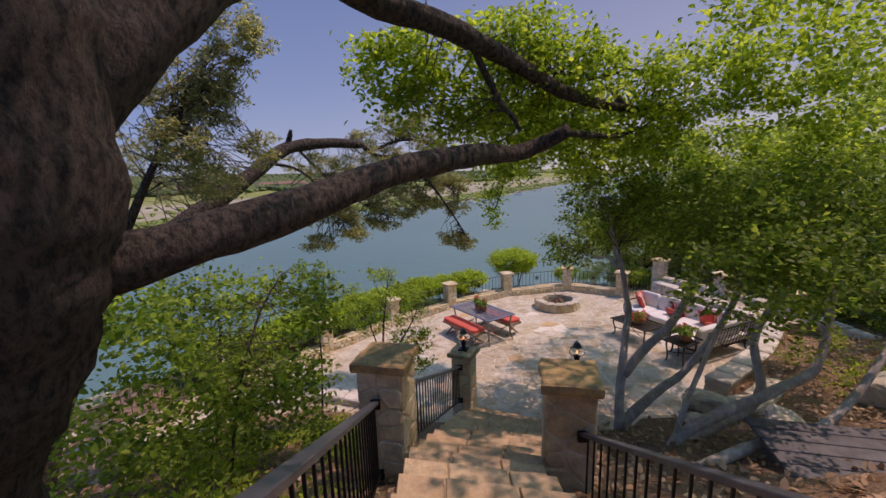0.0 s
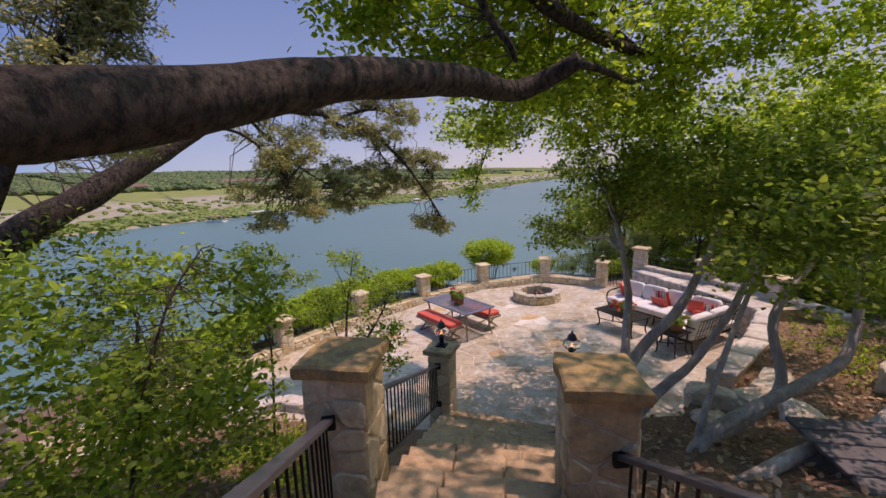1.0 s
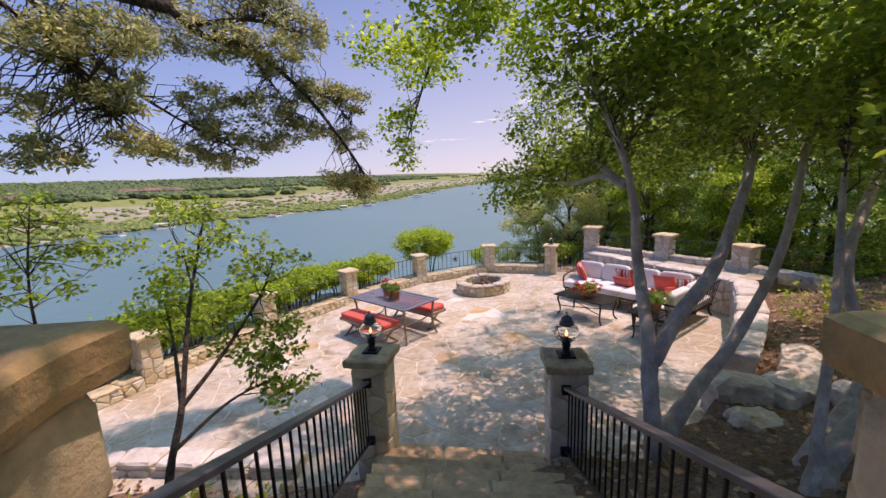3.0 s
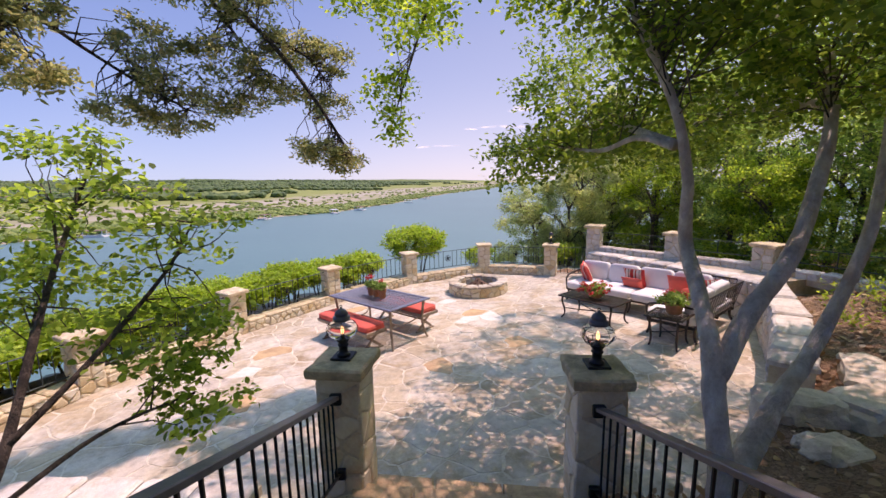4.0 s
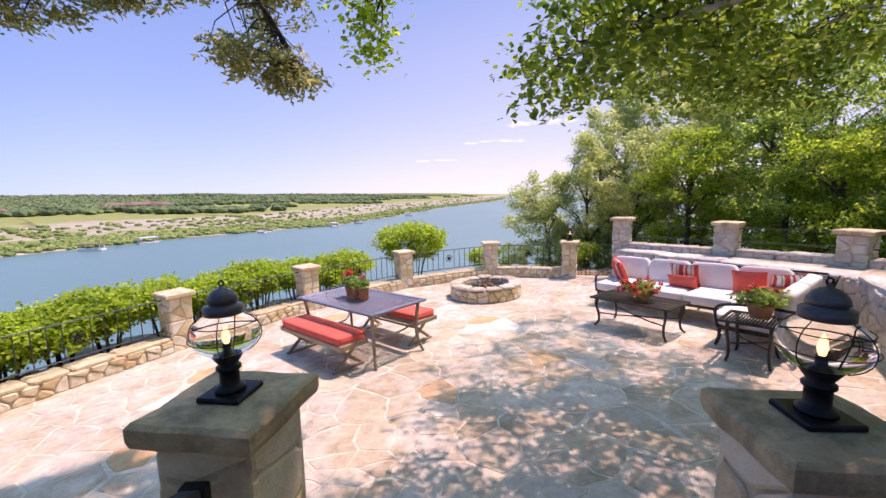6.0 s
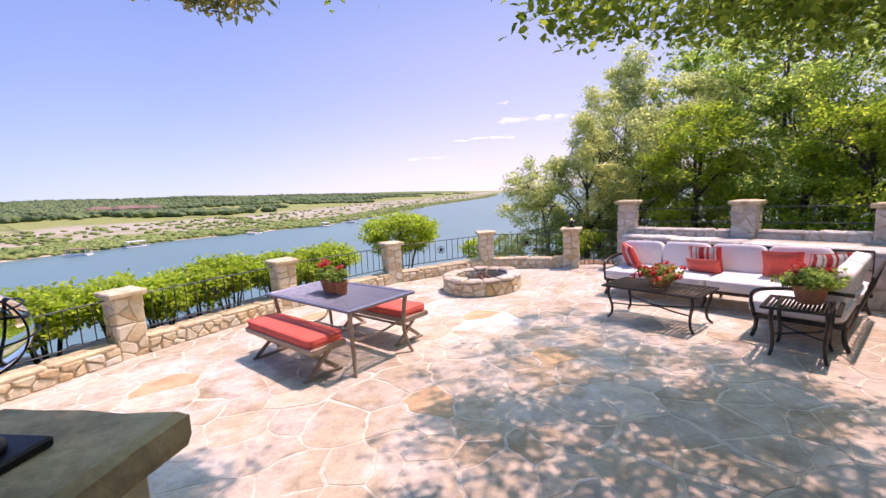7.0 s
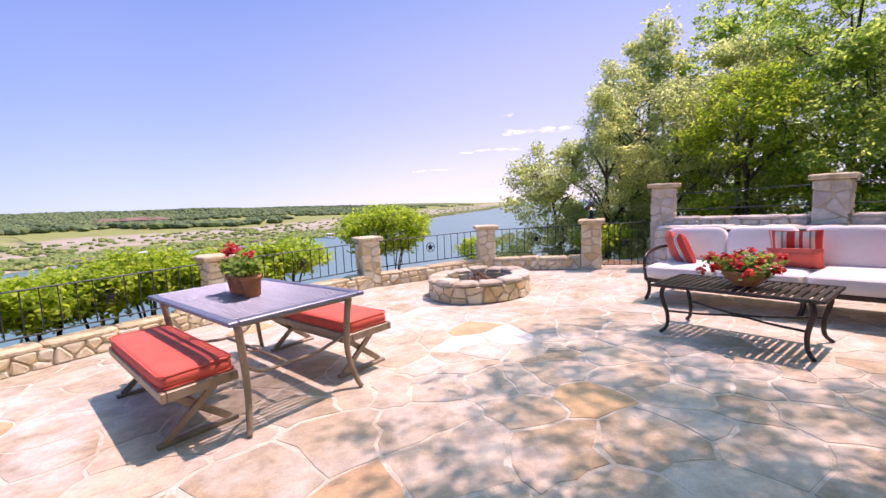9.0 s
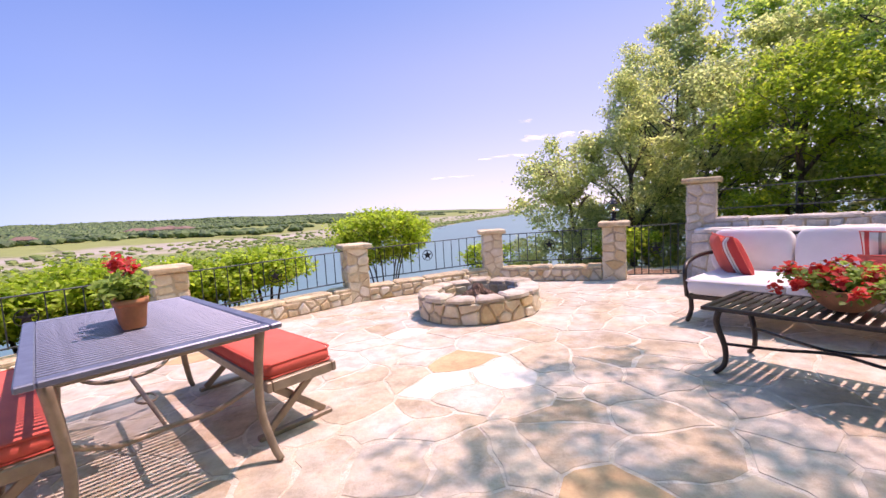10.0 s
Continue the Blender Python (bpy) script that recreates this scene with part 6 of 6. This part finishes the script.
# ---------------------------------------------------------------- limestone boulders
M_ROCK = stone_mat("boulder", [(0.0, (0.58, 0.52, 0.44)), (1.0, (0.66, 0.60, 0.52))], 0.8, 0.3, bump=0.7)
for k, (x, y, sx, sy, sz, yaw, h) in enumerate(((4.25, 6.0, 0.34, 0.24, 0.26, -25, 0.1), (4.75, 5.8, 0.36, 0.26, 0.2, 10, 0.35), (5.35, 6.15, 0.5, 0.24, 0.16, 35, 0.55), (4.8, 5.15, 0.36, 0.22, 0.2, 60, 0.5), (6.7, 5.4, 0.5, 0.35, 0.32, 20, 0.9), (6.3, 4.3, 0.55, 0.36, 0.4, -30, 1.0), (3.85, 5.55, 0.24, 0.18, 0.16, 0, 0.1))):
    bm = bmesh.new()
    bmesh.ops.create_icosphere(bm, subdivisions=3, radius=1)
    for v in bm.verts:
        p = v.co
        q = Vector((math.copysign(abs(p.x) ** 0.6, p.x), math.copysign(abs(p.y) ** 0.6, p.y), math.copysign(abs(p.z) ** 0.55, p.z)))
        q *= 1 + 0.3 * noise.noise(p * 1.4 + Vector((k * 5, 0, 0))) + 0.12 * noise.noise(p * 4)
        v.co = Vector((q.x * sx, q.y * sy, q.z * sz))
    me = bpy.data.meshes.new("boulder")
    bm.to_mesh(me)
    bm.free()
    me.materials.append(M_ROCK)
    ob = tagged(new("boulder", me), "pale weathered limestone boulder on the leaf-littered slope", "boulder", "boulders")
    ob.matrix_world = Matrix.Translation((x, y, max(hill(x, y), h) - 0.05)) @ pose(0, 0, 0, 0, 0, yaw)


# ---------------------------------------------------------------- flagstones
def cell(site, others):
    c = Vector(site)
    poly = [c + Vector(q) for q in ((-1.2, -1.2), (1.2, -1.2), (1.2, 1.2), (-1.2, 1.2))]
    for o in others:
        o = Vector(o)
        mid, nrm = (c + o) / 2, (o - c)
        out = []
        for p, q in zip(poly, poly[1:] + poly[:1]):
            dp, dq = (p - mid).dot(nrm), (q - mid).dot(nrm)
            if dp <= 0:
                out.append(p)
            if dp * dq < 0:
                out.append(p.lerp(q, dp / (dp - dq)))
        poly = out
        if len(poly) < 3:
            return []
    keep = []
    for p in poly:
        if not keep or (p - keep[-1]).length > 0.05:
            keep.append(p)
    return keep


floor = thing("floor", Matrix(), "sunlit patio of irregular cream and tan flagstones with pale mortar", "floor", kind="structure")
g = Geo()
n = len(PATIO)
g.v = [(x, y, fz(x, y) + 0.001) for x, y in PATIO] + [(x, y, fz(x, y) - 0.3) for x, y in PATIO]
bm = bmesh.new()
top = [bm.verts.new(v) for v in g.v[:n]]
low = [bm.verts.new(v) for v in g.v[n:]]
bm.faces.new(top[::-1])
for i in range(n):
    bm.faces.new((top[i], top[(i + 1) % n], low[(i + 1) % n], low[i]))
bmesh.ops.recalc_face_normals(bm, faces=bm.faces)
me = bpy.data.meshes.new("mortar_bed")
bm.to_mesh(me)
bm.free()
me.materials.append(M_GROUT)
part("mortar_bed", me, M_GROUT, floor)

def warped(p):
    """Bends the straight joints, the same way for both stones that share one."""
    q = Vector((p.x, p.y, 0))
    return p + Vector((noise.noise(q * 1.7), noise.noise(q * 1.7 + Vector((9, 4, 2))))) * 0.16 + Vector((noise.noise(q * 6.5), noise.noise(q * 6.5 + Vector((3, 8, 1))))) * 0.045


def slab(ring, d, geo):
    """A thin flagstone with a worn edge over an uneven outline."""
    n = len(ring)
    cen = sum(ring, Vector((0, 0))) / n
    V = [(p.x, p.y, fz(p.x, p.y) - 0.01) for p in ring]
    for p in ring:
        q = p + (cen - p).normalized() * 0.006
        V.append((q.x, q.y, fz(q.x, q.y) + 0.0035 + d))
    geo.add(V, [(i, (i + 1) % n, n + (i + 1) % n, n + i) for i in range(n)] + [tuple(range(n, 2 * n))])


r = random.Random(21)
sites = []
for _ in range(9000):
    p = (r.uniform(-6.5, 7.8), r.uniform(5.6, 15.6))
    need = max(0.12, 0.13 + 0.46 * (0.5 + 0.5 * noise.noise(Vector((p[0] * 0.9, p[1] * 0.9, 4)))) + r.uniform(-0.12, 0.18))
    if inside(*p, PATIO) and all((p[0] - q[0]) ** 2 + (p[1] - q[1]) ** 2 > need * need for q in sites):
        sites.append(p)
near = sorted(sites, key=lambda p: math.hypot(p[0] - 1.8, (p[1] - 9.2) * 0.9))[:300]
near_set = set(near)
PALE = [(2.84, 11.04), (3.16, 10.98), (-0.35, 8.45), (1.75, 9.5), (-1.3, 10.2), (2.6, 12.4)]
OCHRE = [(1.67, 9.09), (-1.06, 8.85), (-0.9, 10.9), (0.6, 12.7), (3.4, 11.5), (3.2, 9.7), (-2.6, 9.6)]
special = {}
for lst, mt in ((PALE, M_FLAG_W), (OCHRE, M_FLAG_O)):
    for q in lst:
        special[min(sites, key=lambda p: (p[0] - q[0]) ** 2 + (p[1] - q[1]) ** 2)] = mt
rest = Geo()
for s in sites:
    others = sorted((o for o in sites if o != s), key=lambda o: (o[0] - s[0]) ** 2 + (o[1] - s[1]) ** 2)[:18]
    poly = cell(s, others)
    if len(poly) < 3:
        continue
    d = r.uniform(-0.001, 0.002)
    g = Geo() if s in near_set else rest
    edge = []
    for p, q in zip(poly, poly[1:] + poly[:1]):
        k = max(1, round((q - p).length / 0.11))
        edge += [warped(p.lerp(q, t / k)) for t in range(k)]
    mid = sum(edge, Vector((0, 0))) / len(edge)
    ring = []
    for p in edge:
        v = mid - p
        gape = 0.008 + 0.024 * max(0, noise.noise(Vector((p.x * 1.3, p.y * 1.3, 21)))) + 0.012 * noise.noise(Vector((p.x * 9, p.y * 9, s[0])))
        ring.append(p + v.normalized() * min(max(0.003, gape), v.length * 0.4))
    slab(ring, d, g)
    if s in near_set:
        part("flagstone", g, special.get(s, M_FLAG), floor)
part("flagstones", rest, M_FLAG_J, floor)["kind"] = "stuff"

# ---------------------------------------------------------------- low green plants on the slope
r = np.random.RandomState(31)
cl = []
while len(cl) < 420:
    x, y = r.uniform(-4.5, -0.7), r.uniform(2.2, 7.0)
    if gap(x, y, PATIO) > 0.15 and noise.noise(Vector((x * 1.1, y * 1.1, 7))) > -0.1:
        cl.append((x, y, hill(x, y) + r.uniform(0.03, 0.16)))
while len(cl) < 640:
    x, y = r.uniform(6.0, 10.5), r.uniform(2.5, 8.0)
    if gap(x, y, PATIO) > 0.4 and noise.noise(Vector((x * 0.9, y * 0.9, 7))) > 0.05:
        cl.append((x, y, hill(x, y) + r.uniform(0.05, 0.25)))
ob = new("ground_cover", leaf_mesh("ground_cover", leaves_round(np.array(cl), 18, 0.07, r), 0.07, 0.35, M_OAK, r, -0.6, 0.8))
tagged(ob, "low green weeds and seedlings among the fallen leaves", "ground cover", "", "stuff")

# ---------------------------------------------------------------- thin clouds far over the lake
m = Mat("thin_glowing_cloud", 1.0).world_co()
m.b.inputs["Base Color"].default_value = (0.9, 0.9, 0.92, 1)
# emission stands in for sunlight on the clouds, whose undersides would turn dark
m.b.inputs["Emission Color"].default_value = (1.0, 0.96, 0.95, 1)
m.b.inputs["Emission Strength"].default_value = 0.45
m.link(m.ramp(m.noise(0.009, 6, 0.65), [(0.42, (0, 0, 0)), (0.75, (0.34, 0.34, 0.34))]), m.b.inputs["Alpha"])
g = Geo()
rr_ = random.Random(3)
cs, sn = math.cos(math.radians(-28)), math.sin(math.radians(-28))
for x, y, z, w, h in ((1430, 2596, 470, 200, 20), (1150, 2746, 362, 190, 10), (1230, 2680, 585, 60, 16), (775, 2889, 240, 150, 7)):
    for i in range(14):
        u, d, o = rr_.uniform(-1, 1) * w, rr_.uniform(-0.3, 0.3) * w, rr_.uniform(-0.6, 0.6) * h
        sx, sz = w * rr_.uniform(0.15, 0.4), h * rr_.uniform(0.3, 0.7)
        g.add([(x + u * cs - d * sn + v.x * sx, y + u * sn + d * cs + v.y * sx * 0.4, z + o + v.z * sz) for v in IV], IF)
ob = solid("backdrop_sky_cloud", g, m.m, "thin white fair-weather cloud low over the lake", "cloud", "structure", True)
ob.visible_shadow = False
